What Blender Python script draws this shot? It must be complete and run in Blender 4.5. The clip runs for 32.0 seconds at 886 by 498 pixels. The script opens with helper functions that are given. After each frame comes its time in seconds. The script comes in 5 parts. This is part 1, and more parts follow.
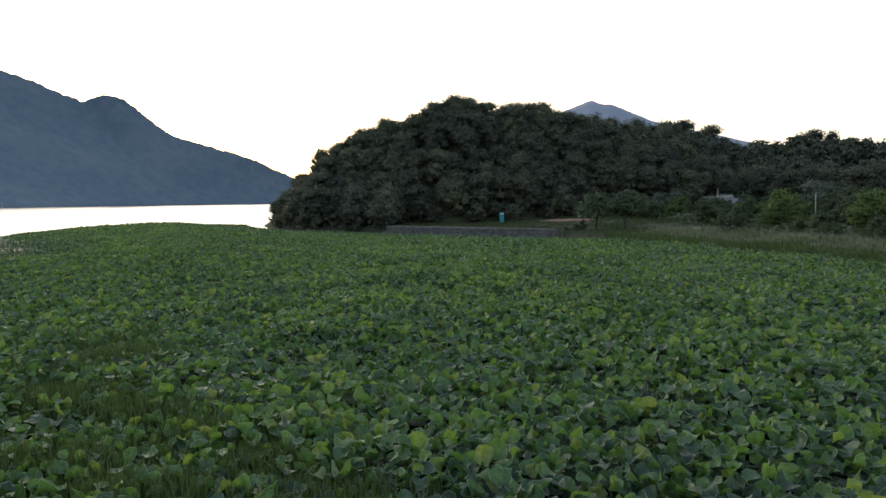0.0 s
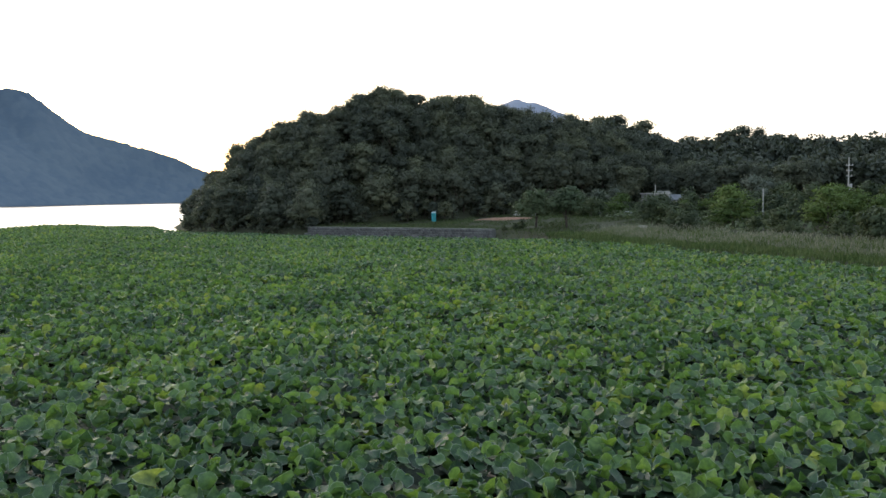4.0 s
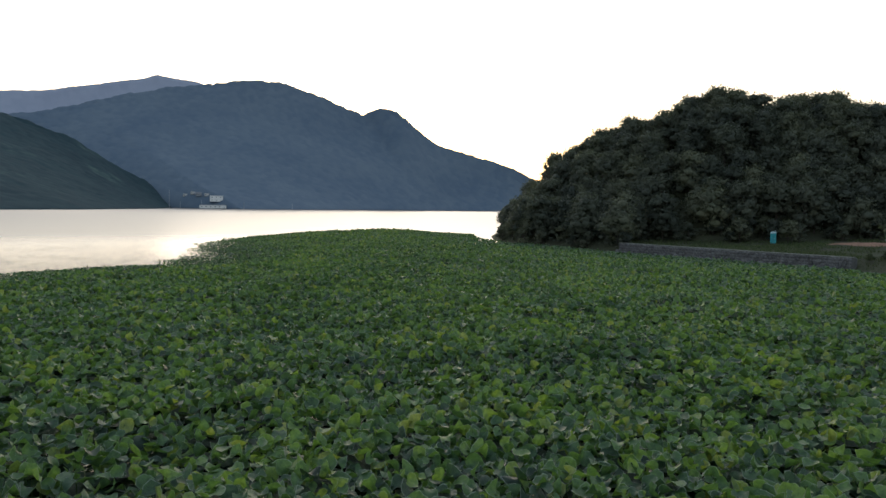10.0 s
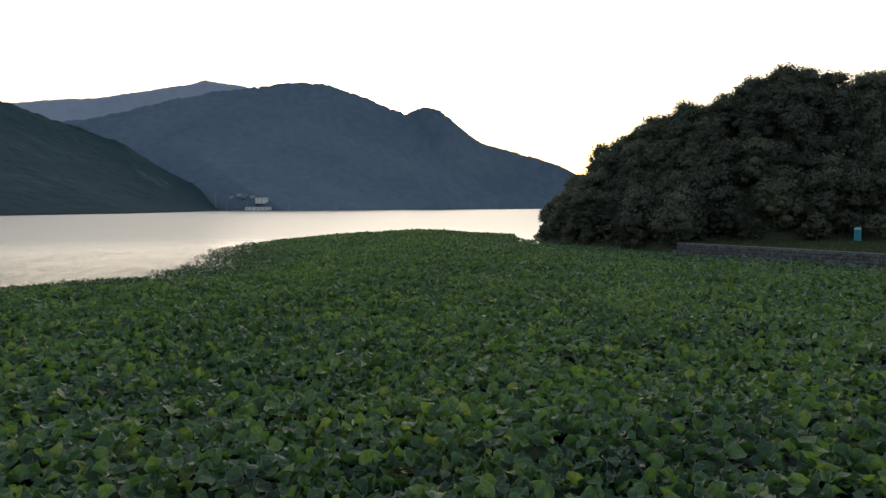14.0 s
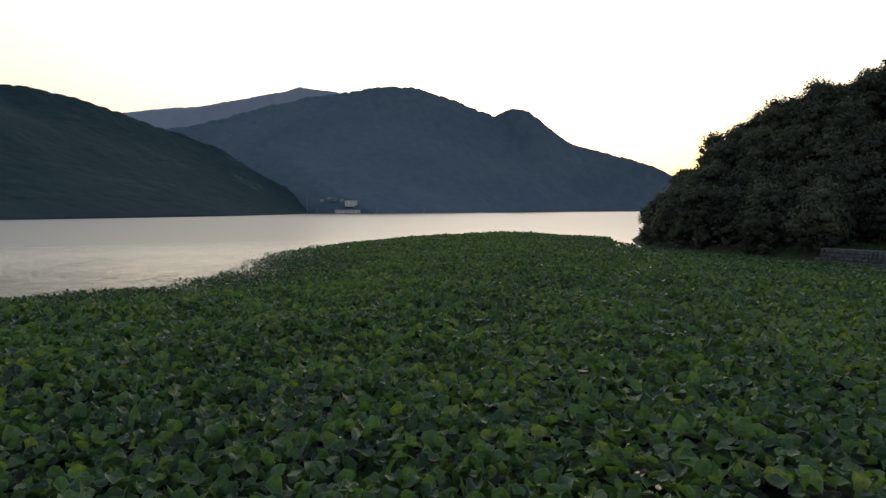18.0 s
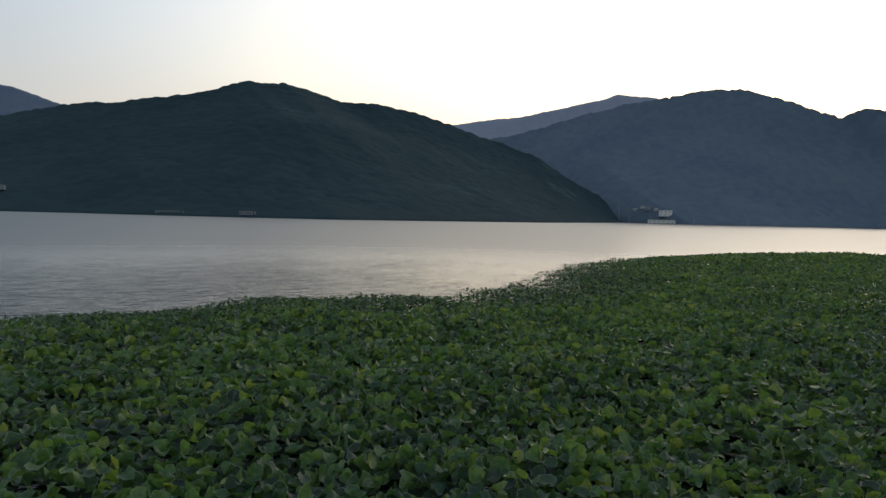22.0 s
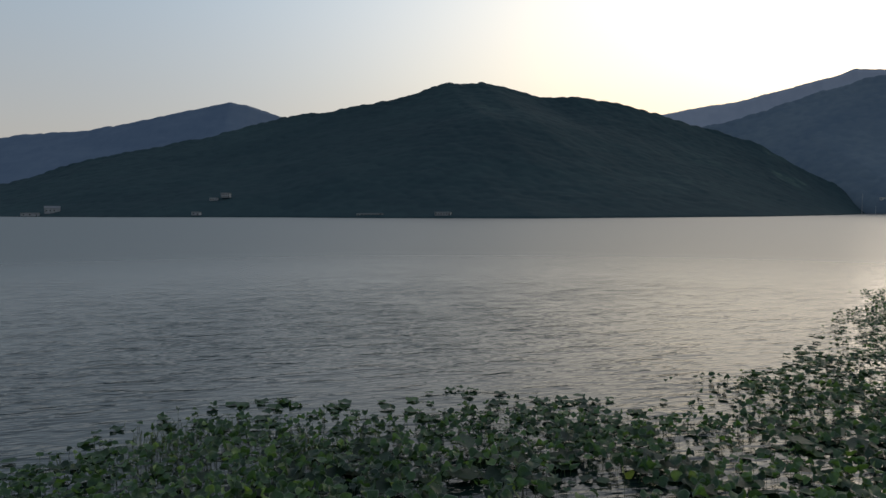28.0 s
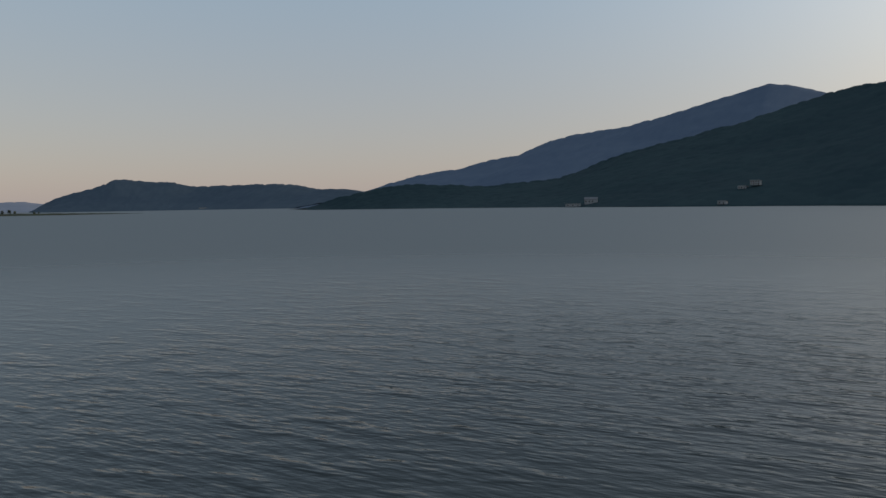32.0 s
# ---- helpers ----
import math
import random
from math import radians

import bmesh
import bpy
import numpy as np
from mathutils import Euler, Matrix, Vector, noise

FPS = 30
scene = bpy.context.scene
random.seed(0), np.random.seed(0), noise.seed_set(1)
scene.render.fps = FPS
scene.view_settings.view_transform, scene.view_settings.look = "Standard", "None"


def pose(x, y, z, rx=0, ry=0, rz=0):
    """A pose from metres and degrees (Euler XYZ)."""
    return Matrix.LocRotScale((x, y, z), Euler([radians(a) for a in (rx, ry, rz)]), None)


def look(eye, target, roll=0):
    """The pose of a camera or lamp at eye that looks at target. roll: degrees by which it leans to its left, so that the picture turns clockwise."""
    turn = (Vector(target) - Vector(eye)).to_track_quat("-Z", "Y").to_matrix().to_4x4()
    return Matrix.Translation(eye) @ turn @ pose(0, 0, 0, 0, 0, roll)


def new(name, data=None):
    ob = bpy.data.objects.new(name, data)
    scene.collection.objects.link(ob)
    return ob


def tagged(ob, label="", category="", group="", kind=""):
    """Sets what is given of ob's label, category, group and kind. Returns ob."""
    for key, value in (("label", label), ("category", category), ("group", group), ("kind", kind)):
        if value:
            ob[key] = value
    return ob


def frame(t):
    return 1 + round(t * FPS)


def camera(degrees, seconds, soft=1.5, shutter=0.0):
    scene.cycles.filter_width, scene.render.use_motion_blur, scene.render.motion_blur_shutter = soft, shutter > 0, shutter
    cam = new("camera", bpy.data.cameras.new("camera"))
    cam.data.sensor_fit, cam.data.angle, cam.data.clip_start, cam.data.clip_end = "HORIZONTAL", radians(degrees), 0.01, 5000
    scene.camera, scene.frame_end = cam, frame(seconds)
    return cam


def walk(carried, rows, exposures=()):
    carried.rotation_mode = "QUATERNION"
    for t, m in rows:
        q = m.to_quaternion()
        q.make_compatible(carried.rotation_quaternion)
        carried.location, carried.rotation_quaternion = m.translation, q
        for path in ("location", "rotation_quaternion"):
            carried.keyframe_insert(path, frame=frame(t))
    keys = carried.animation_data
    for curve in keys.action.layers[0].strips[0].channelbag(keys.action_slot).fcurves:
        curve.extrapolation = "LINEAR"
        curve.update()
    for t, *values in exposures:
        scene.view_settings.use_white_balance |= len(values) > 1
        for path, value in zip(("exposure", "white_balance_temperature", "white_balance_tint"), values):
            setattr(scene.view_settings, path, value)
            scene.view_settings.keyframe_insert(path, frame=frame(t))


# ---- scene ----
cam = camera(64.00, 32.0)
PATH = [
    (0.0, pose(0.65, -0.01, 6.68, 86.01, 0.48, 1.68)),
    (0.5, pose(0.64, 1.63, 6.63, 86.02, 0.48, 1.79)),
    (1.0, pose(0.65, 3.13, 6.63, 86.03, 0.49, 1.89)),
    (1.5, pose(0.58, 4.70, 6.64, 86.02, 0.49, 1.90)),
    (2.0, pose(0.52, 6.23, 6.65, 86.02, 0.46, 1.96)),
    (2.5, pose(0.46, 7.68, 6.68, 86.03, 0.46, 1.98)),
    (3.0, pose(0.46, 8.85, 6.70, 85.97, 0.57, 0.84)),
    (3.5, pose(0.48, 9.57, 6.73, 85.87, 0.64, -1.08)),
    (4.0, pose(0.47, 10.28, 6.73, 85.76, 0.80, -4.12)),
    (4.5, pose(0.49, 11.02, 6.70, 85.55, 1.02, -8.60)),
    (6.5, pose(0.96, 15.11, 6.81, 85.22, 0.66, -15.97)),
    (7.0, pose(1.12, 16.09, 6.81, 85.41, 0.46, -12.41)),
    (7.5, pose(1.30, 16.88, 6.81, 85.64, 0.23, -7.24)),
    (8.0, pose(1.50, 17.66, 6.83, 85.85, 0.06, -2.46)),
    (8.5, pose(1.66, 18.47, 6.89, 86.06, -0.17, 4.40)),
    (9.0, pose(1.84, 19.25, 6.94, 86.29, -0.47, 11.60)),
    (9.5, pose(2.05, 19.95, 6.99, 86.49, -0.63, 17.37)),
    (10.0, pose(2.19, 20.70, 7.01, 86.64, -0.78, 22.17)),
    (10.5, pose(2.33, 21.49, 7.04, 86.69, -0.74, 24.48)),
    (11.0, pose(2.33, 22.29, 7.05, 86.72, -0.65, 25.32)),
    (11.5, pose(2.23, 23.57, 7.06, 86.69, -0.42, 25.30)),
    (12.0, pose(1.91, 25.24, 7.09, 86.62, -0.22, 25.28)),
    (12.5, pose(1.37, 26.97, 7.07, 86.62, -0.11, 25.24)),
    (13.0, pose(0.73, 28.67, 7.11, 86.57, -0.03, 25.22)),
    (13.5, pose(0.02, 30.35, 7.17, 86.50, 0.09, 25.19)),
    (15.5, pose(-2.52, 37.94, 6.28, 86.68, 0.18, 29.44)),
    (16.0, pose(-3.28, 39.59, 6.26, 86.72, 0.25, 30.34)),
    (16.5, pose(-4.06, 41.22, 6.24, 86.82, 0.26, 32.51)),
    (17.0, pose(-4.91, 42.76, 6.28, 86.81, 0.29, 32.91)),
    (17.5, pose(-5.79, 44.32, 6.35, 86.78, 0.31, 32.97)),
    (18.0, pose(-6.65, 45.83, 6.39, 86.77, 0.29, 32.95)),
    (18.5, pose(-7.18, 46.78, 6.40, 86.80, 0.27, 32.98)),
    (19.0, pose(-7.61, 47.51, 6.44, 86.80, 0.16, 34.67)),
    (19.5, pose(-8.06, 48.23, 6.49, 86.87, -0.12, 37.37)),
    (20.0, pose(-8.48, 48.94, 6.53, 86.92, -0.35, 39.89)),
    (20.5, pose(-8.91, 49.62, 6.56, 87.06, -0.61, 44.21)),
    (21.0, pose(-9.36, 50.30, 6.61, 87.09, -0.90, 49.00)),
    (21.5, pose(-9.77, 50.90, 6.65, 87.12, -1.11, 52.97)),
    (22.0, pose(-10.19, 51.47, 6.69, 87.18, -1.36, 57.77)),
    (22.5, pose(-10.78, 52.22, 6.73, 87.15, -1.36, 60.11)),
    (23.0, pose(-12.96, 54.07, 6.81, 86.98, -0.92, 60.02)),
    (23.5, pose(-15.32, 55.54, 6.92, 86.93, -0.68, 60.19)),
    (24.0, pose(-17.77, 56.82, 6.89, 86.85, -0.43, 60.85)),
    (24.5, pose(-20.21, 58.26, 6.91, 86.78, -0.15, 60.83)),
    (26.5, pose(-30.33, 64.90, 6.98, 86.62, 0.29, 62.05)),
    (27.0, pose(-32.63, 66.15, 6.96, 86.69, 0.18, 65.60)),
    (27.5, pose(-34.92, 67.23, 6.89, 86.77, 0.02, 69.73)),
    (28.0, pose(-37.07, 68.18, 6.85, 86.84, 0.09, 73.99)),
    (28.5, pose(-39.22, 68.93, 6.84, 86.82, -0.02, 78.09)),
    (29.0, pose(-41.39, 69.54, 6.91, 86.79, 0.17, 82.38)),
    (29.5, pose(-43.36, 70.49, 6.91, 86.72, 0.20, 86.69)),
    (30.0, pose(-45.20, 71.55, 6.89, 86.65, 0.26, 90.71)),
    (30.5, pose(-46.99, 72.60, 6.86, 86.53, 0.26, 95.84)),
    (31.0, pose(-48.79, 73.53, 6.82, 86.45, 0.36, 102.62)),
    (31.5, pose(-50.63, 74.38, 6.79, 86.35, 0.74, 108.63)),
    (32.0, pose(-52.47, 75.16, 6.76, 86.35, 0.94, 115.25)),
]
walk(cam, PATH, [(0.0, 1.0), (2.0, 1.0), (3.0, 1.05), (4.0, 1.48), (6.5, 2.1), (8.0, 1.95), (9.0, 1.36), (11.0, 0.55), (13.0, 0.5), (16.0, 0.2), (18.5, -0.05), (20.0, -0.2), (21.0, -0.12), (23.0, 0.25), (25.0, 0.02), (28.0, -0.06), (32.0, -0.1)])


# ---------------------------------------------------------------- light
SUN_YAW = 27.0            # degrees from +y towards -x
SUN_ELEV = 4.5
world = bpy.data.worlds.new("dusk_sky")
scene.world = world
world.use_nodes = True
wn, wl = world.node_tree.nodes, world.node_tree.links
wn.clear()
w_out = wn.new("ShaderNodeOutputWorld")
w_bg = wn.new("ShaderNodeBackground")
w_sky = wn.new("ShaderNodeTexSky")
w_sky.sky_type = "NISHITA"
w_sky.sun_disc = False
w_sky.sun_elevation = radians(SUN_ELEV)
w_sky.sun_rotation = radians(-SUN_YAW)
w_sky.air_density, w_sky.dust_density, w_sky.ozone_density = 1.0, 1.2, 1.0
w_bg.inputs["Strength"].default_value = 0.05
wl.new(w_sky.outputs["Color"], w_bg.inputs["Color"])
# thin evening haze over the whole sky: rosy grey low down, pale blue above
w_geo = wn.new("ShaderNodeTexCoord")
w_sep = wn.new("ShaderNodeSeparateXYZ")
w_ramp = wn.new("ShaderNodeValToRGB")
w_haze = wn.new("ShaderNodeBackground")
w_add = wn.new("ShaderNodeAddShader")
wl.new(w_geo.outputs["Generated"], w_sep.inputs["Vector"])
wl.new(w_sep.outputs["Z"], w_ramp.inputs["Fac"])
w_ramp.color_ramp.elements[0].color = (0.56, 0.50, 0.50, 1)
w_ramp.color_ramp.elements[1].color = (0.41, 0.525, 0.66, 1)
w_ramp.color_ramp.elements[1].position = 0.28
w_top = w_ramp.color_ramp.elements.new(0.6)
w_top.color = (0.365, 0.455, 0.57, 1)
w_warm = wn.new("ShaderNodeMix")
w_warm.data_type = "RGBA"
w_glow = wn.new("ShaderNodeValToRGB")
w_glow.color_ramp.elements[0].color = (0.66, 0.45, 0.26, 1)
w_glow.color_ramp.elements[1].color = (0.50, 0.53, 0.58, 1)
w_glow.color_ramp.elements[1].position = 0.58
w_mid = w_glow.color_ramp.elements.new(0.18)
w_mid.color = (0.61, 0.53, 0.42, 1)
wl.new(w_sep.outputs["Z"], w_glow.inputs["Fac"])
wl.new(w_glow.outputs["Color"], w_warm.inputs[7])
wl.new(w_ramp.outputs["Color"], w_warm.inputs[6])
wl.new(w_warm.outputs[2], w_haze.inputs["Color"])
w_dir = wn.new("ShaderNodeVectorMath")
w_dir.operation = "DOT_PRODUCT"
w_dir.inputs[1].default_value = (-math.sin(radians(SUN_YAW)), math.cos(radians(SUN_YAW)), 0.12)
wl.new(w_geo.outputs["Generated"], w_dir.inputs[0])
# the haze is brighter towards the sunset, most of all low over the horizon


def sky_range(source, lo, hi, out_lo, out_hi):
    r = wn.new("ShaderNodeMapRange")
    r.interpolation_type = "SMOOTHSTEP"
    for k, v in ((1, lo), (2, hi), (3, out_lo), (4, out_hi)):
        r.inputs[k].default_value = v
    wl.new(source, r.inputs[0])
    return r.outputs[0]


def sky_math(op, a, c):
    m = wn.new("ShaderNodeMath")
    m.operation = op
    for sock, v in ((m.inputs[0], a), (m.inputs[1], c)):
        if isinstance(v, float):
            sock.default_value = v
        else:
            wl.new(v, sock)
    return m.outputs[0]


toward = sky_math("POWER", sky_math("ADD", sky_math("MULTIPLY", w_dir.outputs["Value"], 0.495), 0.495), 7.0)
wide = sky_math("POWER", sky_math("ADD", sky_math("MULTIPLY", w_dir.outputs["Value"], 0.495), 0.495), 5.0)
wl.new(sky_range(wide, -0.08, 0.72, 0.0, 1.0), w_warm.inputs[0])
low = sky_math("MULTIPLY", sky_range(w_sep.outputs["Z"], 0.18, 0.62, 3.1, 0.9), sky_range(w_sep.outputs["Z"], 0.02, 0.34, 0.5, 1.0))
wl.new(sky_math("ADD", sky_math("MULTIPLY", toward, low), 0.66), w_haze.inputs["Strength"])
wl.new(w_bg.outputs["Background"], w_add.inputs[0])
wl.new(w_haze.outputs["Background"], w_add.inputs[1])
wl.new(w_add.outputs["Shader"], w_out.inputs["Surface"])

sun_data = bpy.data.lights.new("sun", "SUN")
sun_data.energy, sun_data.angle, sun_data.color = 0.4, radians(35), (1.0, 0.86, 0.68)
sun = new("sun", sun_data)
sx, sy = -math.sin(radians(SUN_YAW)), math.cos(radians(SUN_YAW))
sun.matrix_world = look((sx * 100, sy * 100, 100 * math.tan(radians(SUN_ELEV + 3))), (0, 0, 0))

# ---------------------------------------------------------------- small tools
rng = np.random.default_rng(7)


def part(name, mesh, material, parent=None, label=""):
    """Links a bmesh or a mesh as one object, under a thing if given."""
    if isinstance(mesh, bmesh.types.BMesh):
        me = bpy.data.meshes.new(name)
        mesh.to_mesh(me)
        mesh.free()
    else:
        me = mesh
    if material is not None and not me.materials:
        me.materials.append(material)
    ob = new(name, me)
    if parent is not None:
        ob.parent = parent
    if label:
        ob["label"] = label
    return ob


def thing(name, m, label, category, group="", kind=""):
    ob = new(name)
    ob.empty_display_size = 0.3
    ob.matrix_world = m
    return tagged(ob, label, category, group, kind)


def np_mesh(name, verts, faces, material=None, smooth=False, attrs=()):
    """A mesh from arrays; faces is a list of index arrays, one per corner count."""
    me = bpy.data.meshes.new(name)
    verts = np.asarray(verts, dtype=np.float32)
    me.vertices.add(len(verts))
    me.vertices.foreach_set("co", verts.ravel())
    loops = np.concatenate([f.ravel() for f in faces]).astype(np.int32)
    counts = np.concatenate([np.full(len(f), f.shape[1]) for f in faces]).astype(np.int32)
    starts = np.concatenate([[0], np.cumsum(counts)[:-1]]).astype(np.int32)
    me.loops.add(len(loops))
    me.loops.foreach_set("vertex_index", loops)
    me.polygons.add(len(counts))
    me.polygons.foreach_set("loop_start", starts)
    me.polygons.foreach_set("loop_total", counts)
    me.polygons.foreach_set("use_smooth", np.full(len(counts), smooth))
    for key, kind, field, data in attrs:
        at = me.attributes.new(key, kind, "POINT")
        at.data.foreach_set(field, np.asarray(data, dtype=np.float32).ravel())
    me.update(calc_edges=True)
    me.validate()
    if material is not None:
        me.materials.append(material)
    return me


def box(bm, cx, cy, cz, sx_, sy_, sz_, bevel=0.0, rot=0.0):
    """Adds a box, centre and full sizes, with small bevels, to bm."""
    m = Matrix.Translation((cx, cy, cz)) @ Matrix.Rotation(rot, 4, "Z") @ Matrix.Diagonal((sx_, sy_, sz_, 1))
    made = bmesh.ops.create_cube(bm, size=1, matrix=m)
    if bevel:
        edges = list({e for v in made["verts"] for e in v.link_edges})
        bmesh.ops.bevel(bm, geom=edges, offset=bevel, segments=1, affect="EDGES")
    return bm


def new_box(*args, **kw):
    return box(bmesh.new(), *args, **kw)


def tube(bm, p0, p1, r0, r1, n=8):
    """Adds a tapered tube from p0 to p1 with closed ends."""
    p0, p1 = Vector(p0), Vector(p1)
    q = (p1 - p0).to_track_quat("Z", "Y").to_matrix().to_4x4()
    m = Matrix.Translation((p0 + p1) / 2) @ q
    bmesh.ops.create_cone(bm, cap_ends=True, segments=n, radius1=r0, radius2=r1, depth=(p1 - p0).length, matrix=m)
    return bm


def smoothstep(a, b, x):
    t = np.clip((x - a) / (b - a), 0, 1)
    return t * t * (3 - 2 * t)


def vnoise(x, y, scale, seed=0):
    """Smooth value noise on arrays, about -1 to 1."""
    x, y = np.asarray(x, float) / scale + seed * 17.3, np.asarray(y, float) / scale - seed * 9.1
    xi, yi = np.floor(x).astype(np.int64), np.floor(y).astype(np.int64)
    u, v = x - xi, y - yi
    u, v = u * u * (3 - 2 * u), v * v * (3 - 2 * v)

    def h(a, b):
        k = (a * 374761393 + b * 668265263 + seed * 1274126177) & 0xFFFFFFFF
        k = ((k ^ (k >> 13)) * 1274126177) & 0xFFFFFFFF
        return ((k ^ (k >> 16)) & 0xFFFF) / 32767.5 - 1
    return (h(xi, yi) * (1 - u) + h(xi + 1, yi) * u) * (1 - v) + (h(xi, yi + 1) * (1 - u) + h(xi + 1, yi + 1) * u) * v


def fractal(x, y, scale, seed=0, octaves=4):
    return sum(vnoise(x, y, scale / 2 ** k, seed + k) * 0.5 ** k for k in range(octaves))


def poly_signed(x, y, poly):
    """Distance to a closed polygon, positive inside."""
    x, y = np.asarray(x, float), np.asarray(y, float)
    best = np.full(x.shape, 1e18)
    inside = np.zeros(x.shape, bool)
    for (ax, ay), (bx, by) in zip(poly, poly[1:] + poly[:1]):
        ex, ey = bx - ax, by - ay
        t = np.clip(((x - ax) * ex + (y - ay) * ey) / (ex * ex + ey * ey), 0, 1)
        best = np.minimum(best, (x - ax - t * ex) ** 2 + (y - ay - t * ey) ** 2)
        if ay != by:
            cross = ((ay > y) != (by > y)) & (x < (bx - ax) * (y - ay) / (by - ay) + ax)
            inside ^= cross
    d = np.sqrt(best)
    return np.where(inside, d, -d)


def line_nearest(x, y, pts):
    """Distance to a polyline and the values blended along it; pts rows of x, y, values."""
    x, y = np.asarray(x, float), np.asarray(y, float)
    best = np.full(x.shape, 1e18)
    vals = [np.zeros(x.shape) for _ in pts[0][2:]]
    for a, b in zip(pts, pts[1:]):
        ex, ey = b[0] - a[0], b[1] - a[1]
        t = np.clip(((x - a[0]) * ex + (y - a[1]) * ey) / (ex * ex + ey * ey), 0, 1)
        d = (x - a[0] - t * ex) ** 2 + (y - a[1] - t * ey) ** 2
        near = d < best
        best = np.where(near, d, best)
        for k in range(len(vals)):
            vals[k] = np.where(near, a[2 + k] * (1 - t) + b[2 + k] * t, vals[k])
    return np.sqrt(best), vals


# ---------------------------------------------------------------- materials
def material(name, rough=0.8, metal=0.0, spec=0.3):
    m = bpy.data.materials.new(name)
    m.use_nodes = True
    nt = m.node_tree
    bsdf = nt.nodes["Principled BSDF"]
    bsdf.inputs["Roughness"].default_value = rough
    bsdf.inputs["Metallic"].default_value = metal
    bsdf.inputs["Specular IOR Level"].default_value = spec
    return m, nt.nodes, nt.links, bsdf


def coords(n, l, scale=(1, 1, 1), space="Object"):
    if space == "World":
        src = n.new("ShaderNodeNewGeometry").outputs["Position"]
    else:
        src = n.new("ShaderNodeTexCoord").outputs[space]
    mp = n.new("ShaderNodeMapping")
    mp.inputs["Scale"].default_value = scale
    l.new(src, mp.inputs["Vector"])
    return mp.outputs["Vector"]


def noise_tex(n, l, vec, scale, detail=4, rough=0.55):
    t = n.new("ShaderNodeTexNoise")
    t.inputs["Scale"].default_value, t.inputs["Detail"].default_value, t.inputs["Roughness"].default_value = scale, detail, rough
    l.new(vec, t.inputs["Vector"])
    return t.outputs["Fac"]


def ramp(n, l, fac, stops):
    r = n.new("ShaderNodeValToRGB")
    els = r.color_ramp.elements
    while len(els) < len(stops):
        els.new(0.5)
    for e, (p, c) in zip(els, stops):
        e.position, e.color = p, (*c, 1)
    l.new(fac, r.inputs["Fac"])
    return r.outputs["Color"]


def mix_rgb(n, l, a, b, fac, mode="MIX"):
    m = n.new("ShaderNodeMix")
    m.data_type, m.blend_type = "RGBA", mode
    for sock, v in ((m.inputs[0], fac), (m.inputs[6], a), (m.inputs[7], b)):
        if isinstance(v, bpy.types.NodeSocket):
            l.new(v, sock)
        else:
            sock.default_value = v if isinstance(v, (int, float)) else (*v, 1)
    return m.outputs[2]


def math_node(n, l, op, a, b=0.0):
    m = n.new("ShaderNodeMath")
    m.operation = op
    for sock, v in ((m.inputs[0], a), (m.inputs[1], b)):
        if isinstance(v, bpy.types.NodeSocket):
            l.new(v, sock)
        else:
            sock.default_value = v
    return m.outputs[0]


def bump(n, l, bsdf, height, strength, dist):
    b = n.new("ShaderNodeBump")
    b.inputs["Strength"].default_value, b.inputs["Distance"].default_value = strength, dist
    l.new(height, b.inputs["Height"])
    l.new(b.outputs["Normal"], bsdf.inputs["Normal"])


def plain_material(name, c0, c1, scale=3.0, rough=0.8, metal=0.0, bumpy=0.0, space="Object", spec=0.3, vary=0.0):
    """Two-tone surface with stains at one scale and grain at another."""
    m, n, l, bsdf = material(name, rough, metal, spec)
    v = coords(n, l, space=space)
    big, fine = noise_tex(n, l, v, scale, 5), noise_tex(n, l, v, scale * 9, 3)
    f = math_node(n, l, "ADD", math_node(n, l, "MULTIPLY", big, 0.7), math_node(n, l, "MULTIPLY", fine, 0.3))
    col = ramp(n, l, f, [(0.35, c0), (0.65, c1)])
    if vary:
        info = n.new("ShaderNodeObjectInfo")
        dark = math_node(n, l, "ADD", math_node(n, l, "MULTIPLY", info.outputs["Random"], vary), 1 - vary / 2)
        col = mix_rgb(n, l, col, dark, 1.0, "MULTIPLY")
    l.new(col, bsdf.inputs["Base Color"])
    if bumpy:
        bump(n, l, bsdf, fine, 0.6, bumpy)
    return m


def foliage_material(name, c0, c1, c2, translucent=0.25, rough=0.6, vary=0.5):
    """Leaves: tone per tree and per leaf clump, some light passing through."""
    m, n, l, bsdf = material(name, rough, 0, 0.12)
    info = n.new("ShaderNodeObjectInfo")
    at = n.new("ShaderNodeAttribute")
    at.attribute_name = "tone"
    f = math_node(n, l, "ADD", math_node(n, l, "MULTIPLY", at.outputs["Fac"], 1 - vary),
                  math_node(n, l, "MULTIPLY", info.outputs["Random"], vary))
    col = ramp(n, l, f, [(0.1, c0), (0.5, c1), (0.95, c2)])
    l.new(col, bsdf.inputs["Base Color"])
    tr = n.new("ShaderNodeBsdfTranslucent")
    l.new(mix_rgb(n, l, col, (0.9, 1.0, 0.25), 0.35, "MULTIPLY"), tr.inputs["Color"])
    mx = n.new("ShaderNodeMixShader")
    mx.inputs["Fac"].default_value = translucent
    l.new(bsdf.outputs["BSDF"], mx.inputs[1])
    l.new(tr.outputs["BSDF"], mx.inputs[2])
    l.new(mx.outputs["Shader"], n["Material Output"].inputs["Surface"])
    return m


